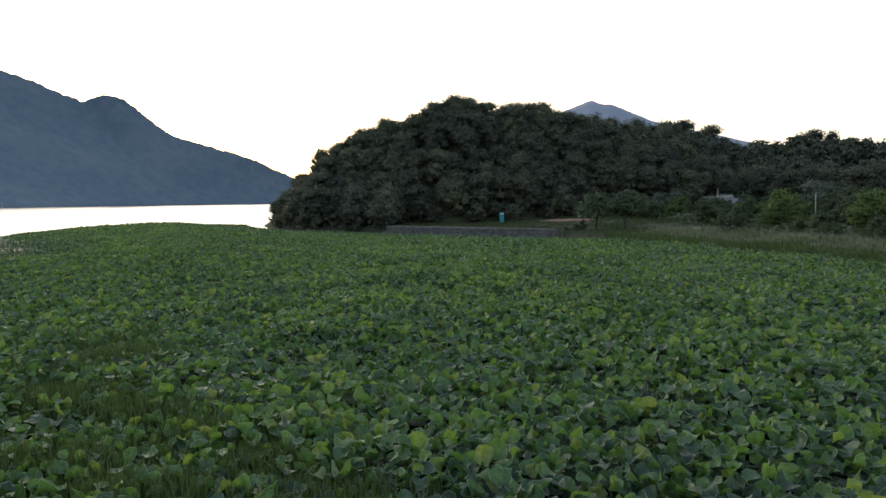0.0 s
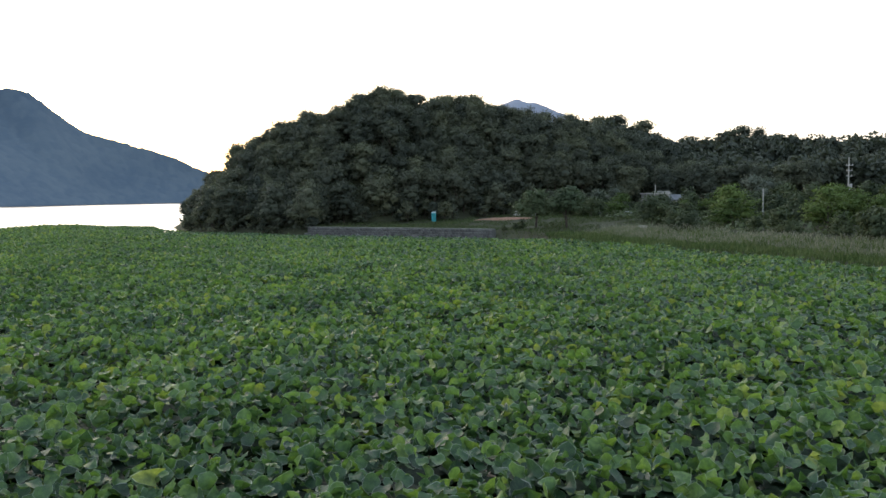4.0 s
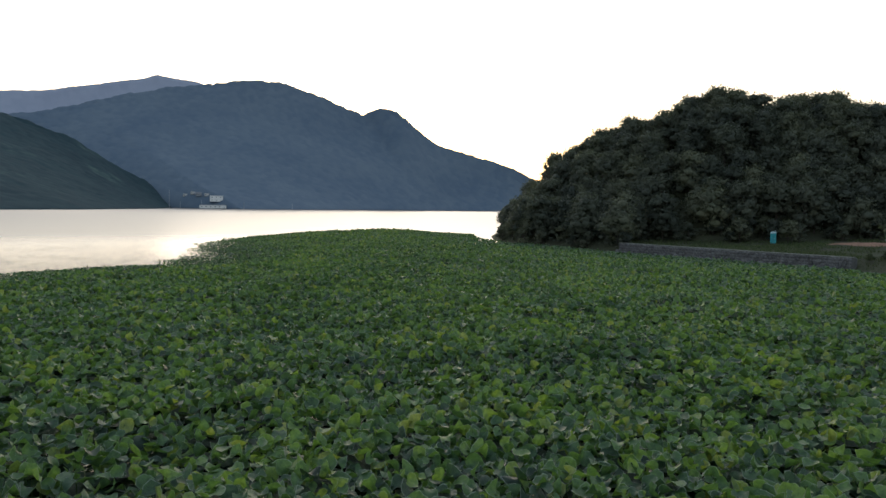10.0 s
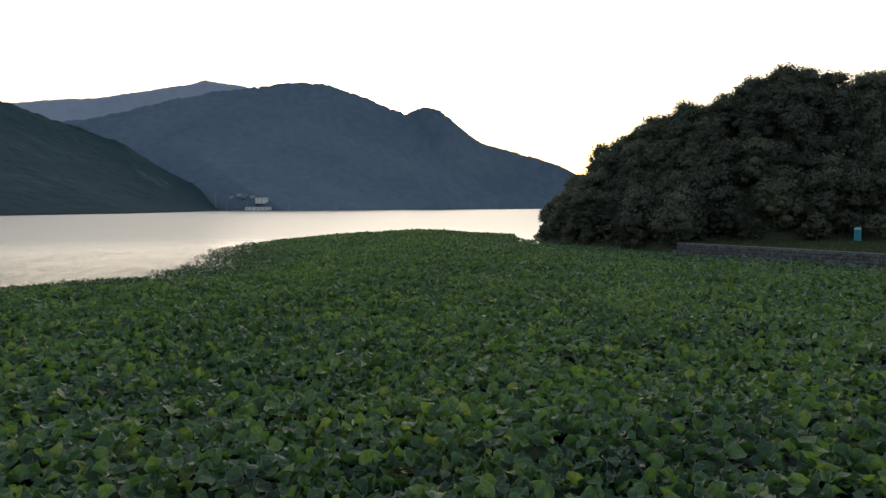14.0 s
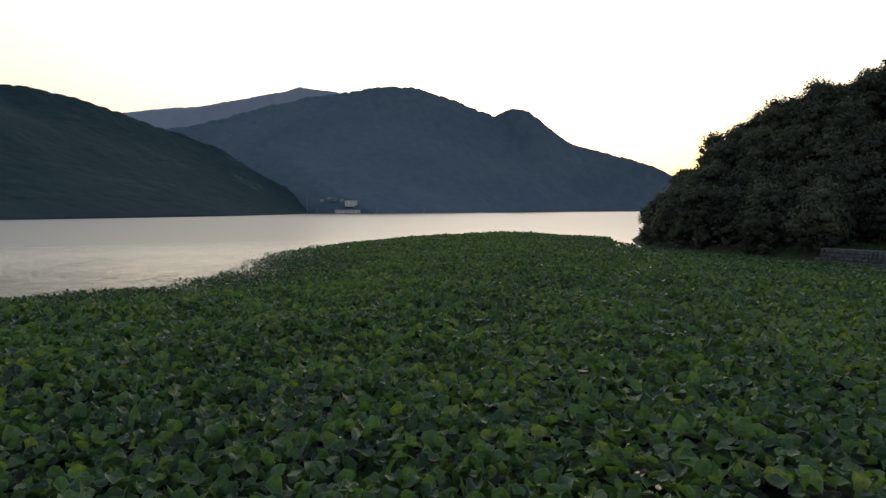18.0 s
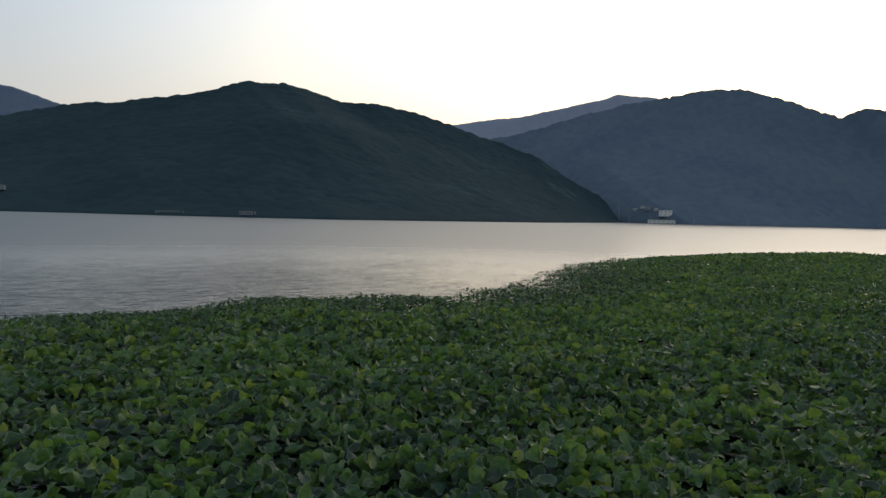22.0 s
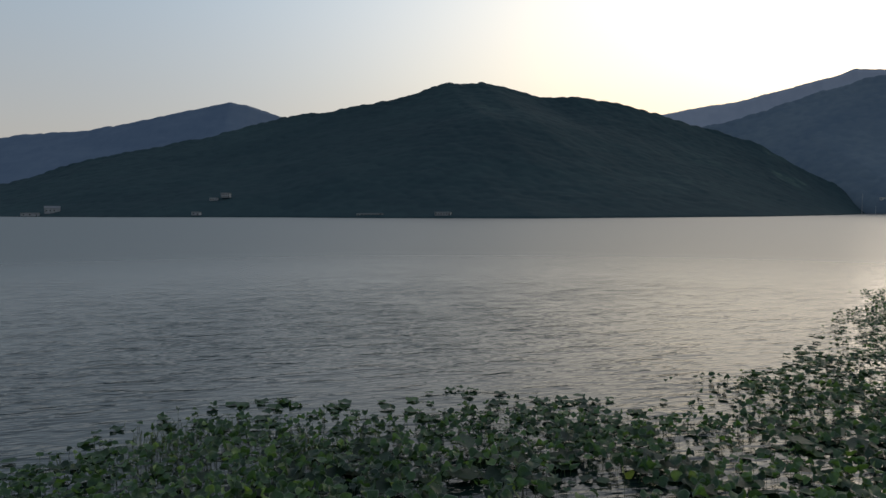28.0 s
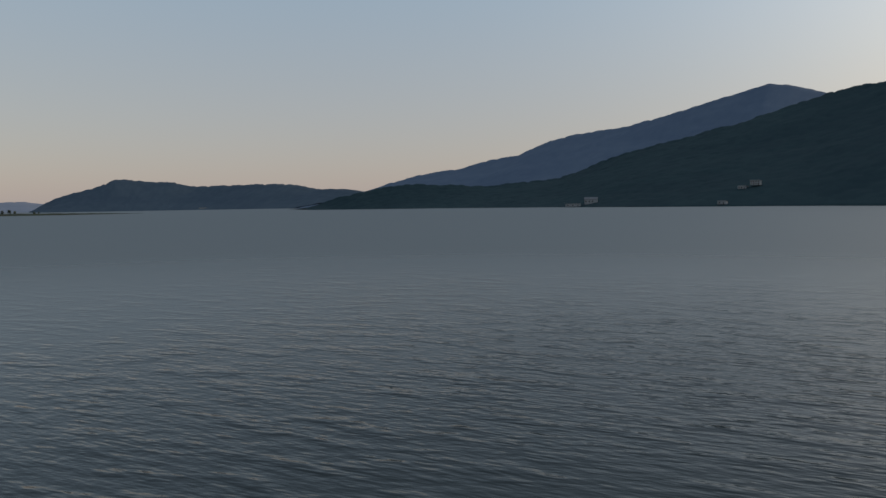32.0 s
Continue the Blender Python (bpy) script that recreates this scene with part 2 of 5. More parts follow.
def lotus_material():
    m, n, l, bsdf = material("lotus_leaf", 0.52, 0, 0.34)
    tone = n.new("ShaderNodeAttribute")
    tone.attribute_name = "tone"
    shape = n.new("ShaderNodeAttribute")
    shape.attribute_name = "leaf_uv"
    sep = n.new("ShaderNodeSeparateXYZ")
    l.new(shape.outputs["Vector"], sep.inputs["Vector"])
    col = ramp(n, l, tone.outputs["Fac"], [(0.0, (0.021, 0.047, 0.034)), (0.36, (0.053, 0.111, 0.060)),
                                           (0.66, (0.104, 0.190, 0.076)), (0.88, (0.152, 0.236, 0.076)), (1.0, (0.20, 0.25, 0.09))])
    # radial veins, fading from the middle, and a thin pale margin
    wave = n.new("ShaderNodeMath")
    wave.operation = "SINE"
    l.new(math_node(n, l, "MULTIPLY", sep.outputs["Y"], 18.0), wave.inputs[0])
    v = coords(n, l, space="World")
    vein = math_node(n, l, "MULTIPLY", math_node(n, l, "GREATER_THAN", wave.outputs[0], 0.95), 0.09)
    # on some leaves a ragged pale margin, painted brighter as edges catching the sky
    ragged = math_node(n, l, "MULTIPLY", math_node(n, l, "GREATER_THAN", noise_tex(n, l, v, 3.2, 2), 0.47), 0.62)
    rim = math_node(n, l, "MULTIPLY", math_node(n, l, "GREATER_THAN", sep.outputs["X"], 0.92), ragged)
    col = mix_rgb(n, l, col, (0.33, 0.40, 0.31), vein)
    patch = noise_tex(n, l, v, 0.16, 3)
    col = mix_rgb(n, l, col, ramp(n, l, patch, [(0.35, (0.78, 0.82, 0.85)), (0.65, (1.12, 1.1, 0.95))]), 1.0, "MULTIPLY")
    worn = noise_tex(n, l, v, 9.0, 3, 0.6)
    col = mix_rgb(n, l, col, ramp(n, l, worn, [(0.32, (0.62, 0.66, 0.70)), (0.68, (1.25, 1.2, 1.05))]), 1.0, "MULTIPLY")
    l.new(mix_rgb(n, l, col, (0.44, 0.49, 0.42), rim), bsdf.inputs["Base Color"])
    bump(n, l, bsdf, noise_tex(n, l, v, 16, 3), 0.5, 0.02)
    tr = n.new("ShaderNodeBsdfTranslucent")
    l.new(mix_rgb(n, l, col, (1.30, 1.36, 0.50), 1.0, "MULTIPLY"), tr.inputs["Color"])
    mx = n.new("ShaderNodeMixShader")
    mx.inputs["Fac"].default_value = 0.38
    l.new(bsdf.outputs["BSDF"], mx.inputs[1])
    l.new(tr.outputs["BSDF"], mx.inputs[2])
    l.new(mx.outputs["Shader"], n["Material Output"].inputs["Surface"])
    return m


def water_material():
    m, n, l, bsdf = material("lake_water", 0.2, 0, 0.5)
    bsdf.inputs["IOR"].default_value = 1.41
    v0 = coords(n, l, space="World")
    l.new(ramp(n, l, noise_tex(n, l, v0, 0.02, 3), [(0.3, (0.006, 0.013, 0.014)), (0.7, (0.009, 0.018, 0.018))]), bsdf.inputs["Base Color"])
    v = coords(n, l, (1.4, 0.46, 1.0), "World")
    small, mid, big = noise_tex(n, l, v, 2.0, 2, 0.55), noise_tex(n, l, v, 0.55, 3), noise_tex(n, l, v0, 0.03, 2)
    gust = n.new("ShaderNodeMapRange")
    gust.interpolation_type = "SMOOTHSTEP"
    for k, q in ((1, 0.36), (2, 0.64), (3, 0.55), (4, 1.05)):
        gust.inputs[k].default_value = q
    l.new(big, gust.inputs[0])
    calm = gust.outputs[0]
    # broad smooth troughs between short steep crests
    crest = n.new("ShaderNodeMapRange")
    crest.interpolation_type = "SMOOTHSTEP"
    for k, q in ((1, 0.44), (2, 0.74), (3, 0.0), (4, 0.28)):
        crest.inputs[k].default_value = q
    l.new(mid, crest.inputs[0])
    h = math_node(n, l, "ADD", math_node(n, l, "MULTIPLY", small, 0.32), crest.outputs[0])
    # open water is rougher with wind than the sheltered water by the lotus bed
    away = n.new("ShaderNodeVectorMath")
    away.operation = "DISTANCE"
    away.inputs[1].default_value = (-45.0, 70.0, 0.0)
    l.new(v0, away.inputs[0])
    wind = n.new("ShaderNodeMapRange")
    wind.interpolation_type = "SMOOTHSTEP"
    for k, q in ((1, 12.0), (2, 120.0), (3, 0.0), (4, 1.0)):
        wind.inputs[k].default_value = q
    l.new(away.outputs["Value"], wind.inputs[0])
    l.new(math_node(n, l, "ADD", math_node(n, l, "MULTIPLY", wind.outputs[0], 0.17), 0.12), bsdf.inputs["Roughness"])
    # wave fronts of the open water face the lotus bed
    long_swell = math_node(n, l, "MULTIPLY", math_node(n, l, "SQRT", math_node(n, l, "ADD", math_node(n, l, "MULTIPLY", away.outputs["Value"], away.outputs["Value"]), 12000.0)), 0.80)
    swell = math_node(n, l, "SUBTRACT", 1.0, math_node(n, l, "MULTIPLY", wind.outputs[0], 0.86))
    bump(n, l, bsdf, math_node(n, l, "ADD", math_node(n, l, "MULTIPLY", math_node(n, l, "MULTIPLY", h, calm), swell), long_swell), 0.9, 0.23)
    return m


def mountain_material(name, c0, c1, c2):
    """A wooded slope seen from afar: one tone for each crown, patches of lighter wood."""
    m, n, l, bsdf = material(name, 0.95, 0, 0.05)
    v = coords(n, l, space="World")
    at = n.new("ShaderNodeAttribute")
    at.attribute_name = "tone"
    big, mid = noise_tex(n, l, v, 0.006, 4), noise_tex(n, l, v, 0.12, 4, 0.7)
    f = math_node(n, l, "ADD", math_node(n, l, "MULTIPLY", big, 0.5), math_node(n, l, "MULTIPLY", mid, 0.25))
    f = math_node(n, l, "ADD", f, math_node(n, l, "MULTIPLY", at.outputs["Fac"], 0.16))
    l.new(ramp(n, l, f, [(0.32, c0), (0.60, c1), (0.95, c2)]), bsdf.inputs["Base Color"])
    return m


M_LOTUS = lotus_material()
M_WATER = water_material()
M_FOREST = foliage_material("forest_leaves", (0.056, 0.068, 0.056), (0.100, 0.112, 0.082), (0.165, 0.175, 0.110), 0.34, vary=0.6)
M_SHRUB = foliage_material("shrub_leaves", (0.050, 0.068, 0.042), (0.078, 0.100, 0.054), (0.118, 0.140, 0.068), 0.30)
M_BRIGHT = foliage_material("acacia_leaves", (0.068, 0.108, 0.034), (0.104, 0.152, 0.047), (0.150, 0.204, 0.064), 0.33)
M_POPLAR = foliage_material("poplar_leaves", (0.052, 0.062, 0.019), (0.074, 0.084, 0.025), (0.100, 0.108, 0.034), 0.30)
M_BARK = plain_material("bark", (0.035, 0.028, 0.022), (0.085, 0.070, 0.055), 2.0, 0.9, bumpy=0.03)
M_GRASS = foliage_material("bank_grass", (0.060, 0.098, 0.034), (0.092, 0.130, 0.048), (0.150, 0.172, 0.080), 0.35, vary=0.0)
M_MEADOW = foliage_material("meadow_blades", (0.050, 0.074, 0.030), (0.076, 0.102, 0.042), (0.115, 0.125, 0.065), 0.3, vary=0.0)
M_PLUME = foliage_material("reed_plume", (0.18, 0.18, 0.15), (0.24, 0.235, 0.195), (0.30, 0.29, 0.245), 0.4, vary=0.0)
M_STONE = plain_material("wall_stone", (0.060, 0.060, 0.062), (0.155, 0.152, 0.150), 2.5, 0.85, bumpy=0.02, vary=0.5)
M_MORTAR = plain_material("wall_mortar", (0.10, 0.10, 0.095), (0.17, 0.165, 0.155), 1.5, 0.95, bumpy=0.02)
M_SOIL = plain_material("red_soil", (0.16, 0.082, 0.055), (0.26, 0.15, 0.10), 0.8, 0.95, bumpy=0.06)
M_TEAL = plain_material("teal_plastic", (0.03, 0.30, 0.34), (0.05, 0.38, 0.42), 2.0, 0.4)
M_TEAL_DARK = plain_material("dark_teal_plastic", (0.02, 0.20, 0.23), (0.03, 0.25, 0.28), 2.0, 0.45)
M_PALE_PLASTIC = plain_material("pale_plastic", (0.30, 0.42, 0.44), (0.40, 0.52, 0.54), 2.0, 0.5)
M_CONCRETE = plain_material("concrete", (0.30, 0.29, 0.27), (0.45, 0.44, 0.41), 0.7, 0.85, bumpy=0.01)
M_WHITE = plain_material("white_render", (0.62, 0.61, 0.58), (0.78, 0.77, 0.74), 0.5, 0.75)
M_OLD_WHITE = plain_material("faded_white_render", (0.38, 0.38, 0.37), (0.50, 0.495, 0.48), 0.4, 0.85)
M_HOUSE = plain_material("grey_render", (0.22, 0.22, 0.215), (0.30, 0.295, 0.285), 0.4, 0.85)
M_COPING = plain_material("mossy_concrete", (0.085, 0.088, 0.078), (0.18, 0.176, 0.160), 1.2, 0.9, bumpy=0.01)
M_DULL = plain_material("weathered_render", (0.20, 0.215, 0.23), (0.29, 0.305, 0.32), 0.4, 0.85)
M_ROOF = plain_material("roof_tin", (0.11, 0.12, 0.135), (0.17, 0.18, 0.20), 0.6, 0.75, 0.0)
M_DARK = plain_material("dark_trim", (0.03, 0.03, 0.03), (0.06, 0.06, 0.06), 2.0, 0.6)
M_STEEL = plain_material("galvanised_steel", (0.32, 0.33, 0.34), (0.45, 0.46, 0.47), 2.0, 0.45, 0.8)
M_CERAMIC = plain_material("insulator_ceramic", (0.35, 0.33, 0.30), (0.5, 0.48, 0.45), 5.0, 0.3)
M_RUBBER = plain_material("rubber", (0.02, 0.02, 0.02), (0.035, 0.035, 0.035), 6.0, 0.8)
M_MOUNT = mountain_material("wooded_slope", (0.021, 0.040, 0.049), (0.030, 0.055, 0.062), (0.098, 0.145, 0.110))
# woods across the lake, with the haze in between painted into the base colour
M_HAZED_MID = mountain_material("hazed_slope_mid", (0.085, 0.118, 0.160), (0.120, 0.153, 0.187), (0.138, 0.170, 0.190))
# low hills and southern mountain: blue air haze mixed into their colours
M_HAZED_LOW = mountain_material("hazed_slope_low", (0.044, 0.068, 0.098), (0.064, 0.092, 0.122), (0.080, 0.108, 0.132))
M_HAZED_BLUE = mountain_material("hazed_slope_blue", (0.075, 0.108, 0.165), (0.096, 0.132, 0.188), (0.11, 0.145, 0.19))
# farthest ranges, painted palest to stand for the thickest haze
M_HAZED_FAR = mountain_material("hazed_slope_far", (0.22, 0.245, 0.305), (0.255, 0.28, 0.34), (0.27, 0.295, 0.345))
M_STEM = plain_material("lotus_stem", (0.05, 0.08, 0.03), (0.08, 0.12, 0.04), 4.0, 0.7)


def glass_material():
    m, n, l, bsdf = material("window_glass", 0.08, 0, 0.6)
    bsdf.inputs["Base Color"].default_value = (0.02, 0.025, 0.03, 1)
    return m


M_GLASS = glass_material()


def ground_material():
    m, n, l, bsdf = material("meadow", 0.95, 0, 0.1)
    v = coords(n, l, space="World")
    big, fine = noise_tex(n, l, v, 0.07, 5), noise_tex(n, l, v, 1.6, 4, 0.7)
    f = math_node(n, l, "ADD", math_node(n, l, "MULTIPLY", big, 0.65), math_node(n, l, "MULTIPLY", fine, 0.35))
    l.new(ramp(n, l, f, [(0.30, (0.070, 0.056, 0.042)), (0.45, (0.050, 0.053, 0.034)), (0.62, (0.060, 0.066, 0.038)), (0.75, (0.090, 0.084, 0.055))]),
          bsdf.inputs["Base Color"])
    bump(n, l, bsdf, fine, 0.8, 0.15)
    return m


M_GROUND = ground_material()

# ---------------------------------------------------------------- ground, lake, mountains
WALL_A, WALL_B = (-14.5, 137.0), (15.5, 117.0)
LAND = [(-52.6, 190.0), (-43.8, 166.0), (-36.9, 154.2), (-15.5, 139.0), (16.5, 117.5), (21.5, 106.5), (25.5, 92.5), (30.5, 81.5), (34.5, 71.5), (36.5, 62.0), (38.8, 53.5), (40.0, 46.0),
        (41.5, 0.0), (46.0, -80.0), (90.0, -400.0), (300.0, -4700.0), (4700.0, -4700.0), (4700.0, 4700.0), (300.0, 4700.0), (40.0, 700.0),
        (-40.0, 330.0), (-58.0, 225.0)]
RIDGE = [(-49, 189, 5.8, 15), (-39, 184, 12.4, 19), (-24, 179, 16.8, 24), (-3, 180, 24.9, 27), (20, 185, 22.5, 28), (44, 196, 17, 28), (64, 214, 16.5, 30),
         (84, 226, 12, 32), (112, 232, 14.6, 32), (140, 222, 12.3, 36), (180, 205, 12.2, 40), (260, 180, 12.6, 46)]


def rise_of(r, h, w):
    """How far the hill lifts the ground at a distance r from its crest."""
    return np.maximum(h - 3.5, 0) * np.maximum(0, (np.exp(-(r / w) ** 2 * 1.3) - 0.20) / 0.80)


def ground_z(x, y):
    x, y = np.asarray(x, float), np.asarray(y, float)
    d = poly_signed(x, y, LAND)
    z = -1.5 + 1.5 * smoothstep(-9, 0, d) + (1.0 + 0.45 * smoothstep(100, 118, y) * (x < 60)) * smoothstep(-0.5, 2.0, d)
    z = z + 1.3 * smoothstep(3, 26, d) + 4.0 * smoothstep(30, 110, d) + 0.18 * fractal(x, y, 14, 3, 3) * smoothstep(1, 10, d)
    # a shallow hollow in the terrace behind the wall
    z = z - 0.6 * np.exp(-((x - 6) / 15) ** 2 - ((y - 147) / 7) ** 2)
    r, (h, w) = line_nearest(x, y, RIDGE)
    return z + rise_of(r, h, w) * smoothstep(-2, 12, d)


def axis_steps(fine_lo, fine_hi, step, far=4800.0):
    inner = np.arange(fine_lo, fine_hi + step, step)
    grow = step * np.cumsum(1.22 ** np.arange(1, 60))
    lo, hi = fine_lo - grow, inner[-1] + grow
    lo, hi = lo[lo > -far], hi[hi < far]
    return np.concatenate([[-far], lo[::-1], inner, hi, [far]])


def grid_faces(nx, ny):
    i, j = np.meshgrid(np.arange(nx - 1), np.arange(ny - 1), indexing="ij")
    a = (i * ny + j).ravel()
    return np.stack([a, a + ny, a + ny + 1, a + 1], 1)


gx, gy = axis_steps(-66, 130, 1.6), axis_steps(30, 250, 1.6)
GX, GY = np.meshgrid(gx, gy, indexing="ij")
GZ = ground_z(GX, GY)
ground = part("ground", np_mesh("ground", np.stack([GX, GY, GZ], -1).reshape(-1, 3), [grid_faces(len(gx), len(gy))], M_GROUND, True), None)
tagged(ground, "grassy lake shore and lake bed rising to a hill", "ground", kind="structure")

wx = np.concatenate([-np.geomspace(4790, 20, 40), np.geomspace(20, 4790, 40)])
WX, WY = np.meshgrid(wx, wx, indexing="ij")
water = part("water", np_mesh("water", np.stack([WX, WY, WX * 0], -1).reshape(-1, 3), [grid_faces(80, 80)], M_WATER, True), None)
tagged(water, "calm grey lake water with small wind ripples", "lake", kind="structure")


SLOPES = []


def slope_z(x, y):
    """Height of the nearest point of the mountain slopes."""
    v = np.concatenate(SLOPES)
    return float(v[np.argmin((v[:, 0] - x) ** 2 + (v[:, 1] - y) ** 2), 2])


def crown_domes(x, y, size, seed):
    """Rounded tree crowns on a jittered grid: height 0 to 1 and a random tone for each crown."""
    gx_, gy_ = x / size, y / size
    cx, cy = np.floor(gx_).astype(np.int64), np.floor(gy_).astype(np.int64)

    def h(a, b, k):
        q = (a * 374761393 + b * 668265263 + (seed + k) * 1274126177) & 0xFFFFFFFF
        q = ((q ^ (q >> 13)) * 1274126177) & 0xFFFFFFFF
        return ((q ^ (q >> 16)) & 0xFFFF) / 65535.0
    best, tone = np.zeros(x.shape), np.full(x.shape, 0.3)
    for i in (-1, 0, 1):
        for j in (-1, 0, 1):
            a, b = cx + i, cy + j
            d2 = (gx_ - a - h(a, b, 1)) ** 2 + (gy_ - b - h(a, b, 2)) ** 2
            top = np.sqrt(np.maximum(0, 1 - d2 / 0.85)) * (0.55 + 0.45 * h(a, b, 3))
            tone = np.where(top > best, h(a, b, 4), tone)
            best = np.maximum(best, top)
    return best, tone


def mountain(name, crest, foot, mat, label, seed, nu=240, nv=80, back=500.0, rough=1.0, crown=10.0, lift=2.6, clearing=None):
    """A wooded range: crest rows of x, y, height; foot rows of x, y at the waterline; tree crowns all over it."""
    crest, foot = np.array(crest, float), np.array(foot, float)

    def along(p, n):
        s = np.concatenate([[0], np.cumsum(np.linalg.norm(np.diff(p[:, :2], axis=0), axis=1))])
        q = np.linspace(0, s[-1], n)
        return np.stack([np.interp(q, s, p[:, k]) for k in range(p.shape[1])], 1)
    c, f = along(crest, nu), along(foot, nu)
    for _ in range(max(2, nu // 130)):
        c[1:-1] = 0.25 * c[:-2] + 0.5 * c[1:-1] + 0.25 * c[2:]
    out = c[:, :2] - f
    out /= np.linalg.norm(out, axis=1)[:, None] + 1e-9
    vs = np.concatenate([np.linspace(0, 1, nv), 1 + np.linspace(0, 1, 8)[1:]])
    rows, tones = [], []
    for v in vs:
        if v <= 1:
            xy = f * (1 - v) + c[:, :2] * v
            h = c[:, 2] * (0.72 * v + 0.28 * v * v)
        else:
            xy = c[:, :2] + out * (v - 1) * back
            h = c[:, 2] * (1 - (v - 1)) ** 1.3
        # spurs and gullies that run down the slope
        spur = fractal(xy[:, 0], xy[:, 1], 300, seed, 3) * 0.05 * c[:, 2] * min(4 * v * (1 - v), 1) if v < 1 else 0
        domes, tone = crown_domes(xy[:, 0] + 3 * fractal(xy[:, 0], xy[:, 1], 20, seed + 5, 1), xy[:, 1], crown, seed)
        low = np.clip(c[:, 2] / 30.0, 0.15, 1)
        tops = ((domes - 0.6) * lift + fractal(xy[:, 0], xy[:, 1], 40, seed + 9, 2) * 0.8) * rough * min(1, v * 10) * low * (1 + 1.5 * float(smoothstep(0.93, 0.99, v)))
        if clearing:
            near = np.exp(-((xy[:, 0] - clearing[0]) ** 2 + (xy[:, 1] - clearing[1]) ** 2) / clearing[2] ** 2)
            tone = tone + 2.0 * near * smoothstep(-0.25, 0.5, fractal(xy[:, 0] * 0.6, xy[:, 1], 60, seed + 3, 3))
        rows.append(np.column_stack([xy, np.maximum(h + spur + tops, -2) - (3 if v == 0 or v == 2 else 0)]))
        tones.append(tone)
    verts = np.stack(rows, 1).reshape(-1, 3)
    SLOPES.append(verts[::3])
    ob = part(name, np_mesh(name, verts, [grid_faces(nu, len(vs))[:, ::-1]], mat, True, [("tone", "FLOAT", "value", np.stack(tones, 1).ravel())]), None)
    return tagged(ob, label, "mountain", kind="structure")


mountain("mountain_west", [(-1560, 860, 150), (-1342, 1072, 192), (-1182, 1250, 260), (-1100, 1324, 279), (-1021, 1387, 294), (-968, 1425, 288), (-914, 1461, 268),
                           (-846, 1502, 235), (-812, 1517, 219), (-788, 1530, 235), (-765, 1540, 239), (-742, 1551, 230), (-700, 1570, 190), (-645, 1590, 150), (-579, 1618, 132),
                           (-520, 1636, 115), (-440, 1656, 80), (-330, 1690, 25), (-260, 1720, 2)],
         [(-1000, 1000), (-860, 930), (-700, 920), (-650, 1010), (-610, 1250), (-540, 1450), (-400, 1600), (-240, 1690)], M_HAZED_MID,
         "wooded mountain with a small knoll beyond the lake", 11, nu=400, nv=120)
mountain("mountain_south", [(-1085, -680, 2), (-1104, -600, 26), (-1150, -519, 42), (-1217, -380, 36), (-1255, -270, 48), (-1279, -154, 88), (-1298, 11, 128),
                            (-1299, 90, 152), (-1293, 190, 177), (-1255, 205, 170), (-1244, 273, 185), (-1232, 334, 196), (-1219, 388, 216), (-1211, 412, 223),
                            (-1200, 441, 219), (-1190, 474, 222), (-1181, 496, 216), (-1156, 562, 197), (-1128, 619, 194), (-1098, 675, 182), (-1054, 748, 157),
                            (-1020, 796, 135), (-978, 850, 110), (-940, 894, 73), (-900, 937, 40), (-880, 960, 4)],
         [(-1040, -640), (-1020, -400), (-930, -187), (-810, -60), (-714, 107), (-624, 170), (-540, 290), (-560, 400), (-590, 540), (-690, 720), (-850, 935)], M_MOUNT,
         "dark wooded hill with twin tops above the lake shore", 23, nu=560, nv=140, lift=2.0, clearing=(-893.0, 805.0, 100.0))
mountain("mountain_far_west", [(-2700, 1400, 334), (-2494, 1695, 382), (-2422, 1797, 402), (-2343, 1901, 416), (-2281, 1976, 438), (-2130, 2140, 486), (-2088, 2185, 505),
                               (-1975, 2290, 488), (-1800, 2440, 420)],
         [(-1900, 1000), (-1600, 1700), (-1300, 2000)], M_HAZED_FAR, "distant hazy blue mountain ridge", 31, nu=300, nv=40, rough=0.8, crown=22.0)
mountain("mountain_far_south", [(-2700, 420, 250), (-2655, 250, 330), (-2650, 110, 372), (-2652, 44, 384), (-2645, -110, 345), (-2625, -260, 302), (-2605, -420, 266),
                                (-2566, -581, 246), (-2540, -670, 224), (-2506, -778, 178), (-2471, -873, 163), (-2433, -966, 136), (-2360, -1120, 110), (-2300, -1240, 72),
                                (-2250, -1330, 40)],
         [(-1500, 300), (-1500, -200), (-1600, -700), (-1740, -1040), (-1800, -1250)], M_HAZED_BLUE, "distant hazy blue mountain falling to the lake", 37, nu=360, nv=40, rough=0.8, crown=22.0)
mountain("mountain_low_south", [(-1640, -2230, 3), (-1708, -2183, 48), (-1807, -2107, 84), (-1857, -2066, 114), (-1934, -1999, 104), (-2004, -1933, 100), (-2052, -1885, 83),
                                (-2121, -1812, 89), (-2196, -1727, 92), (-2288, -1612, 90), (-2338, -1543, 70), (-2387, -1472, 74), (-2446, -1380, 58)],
         [(-1420, -1900), (-1560, -1800), (-1750, -1600), (-1850, -1300)], M_HAZED_LOW, "low wooded hills at the end of the lake", 41, nu=140, nv=14)
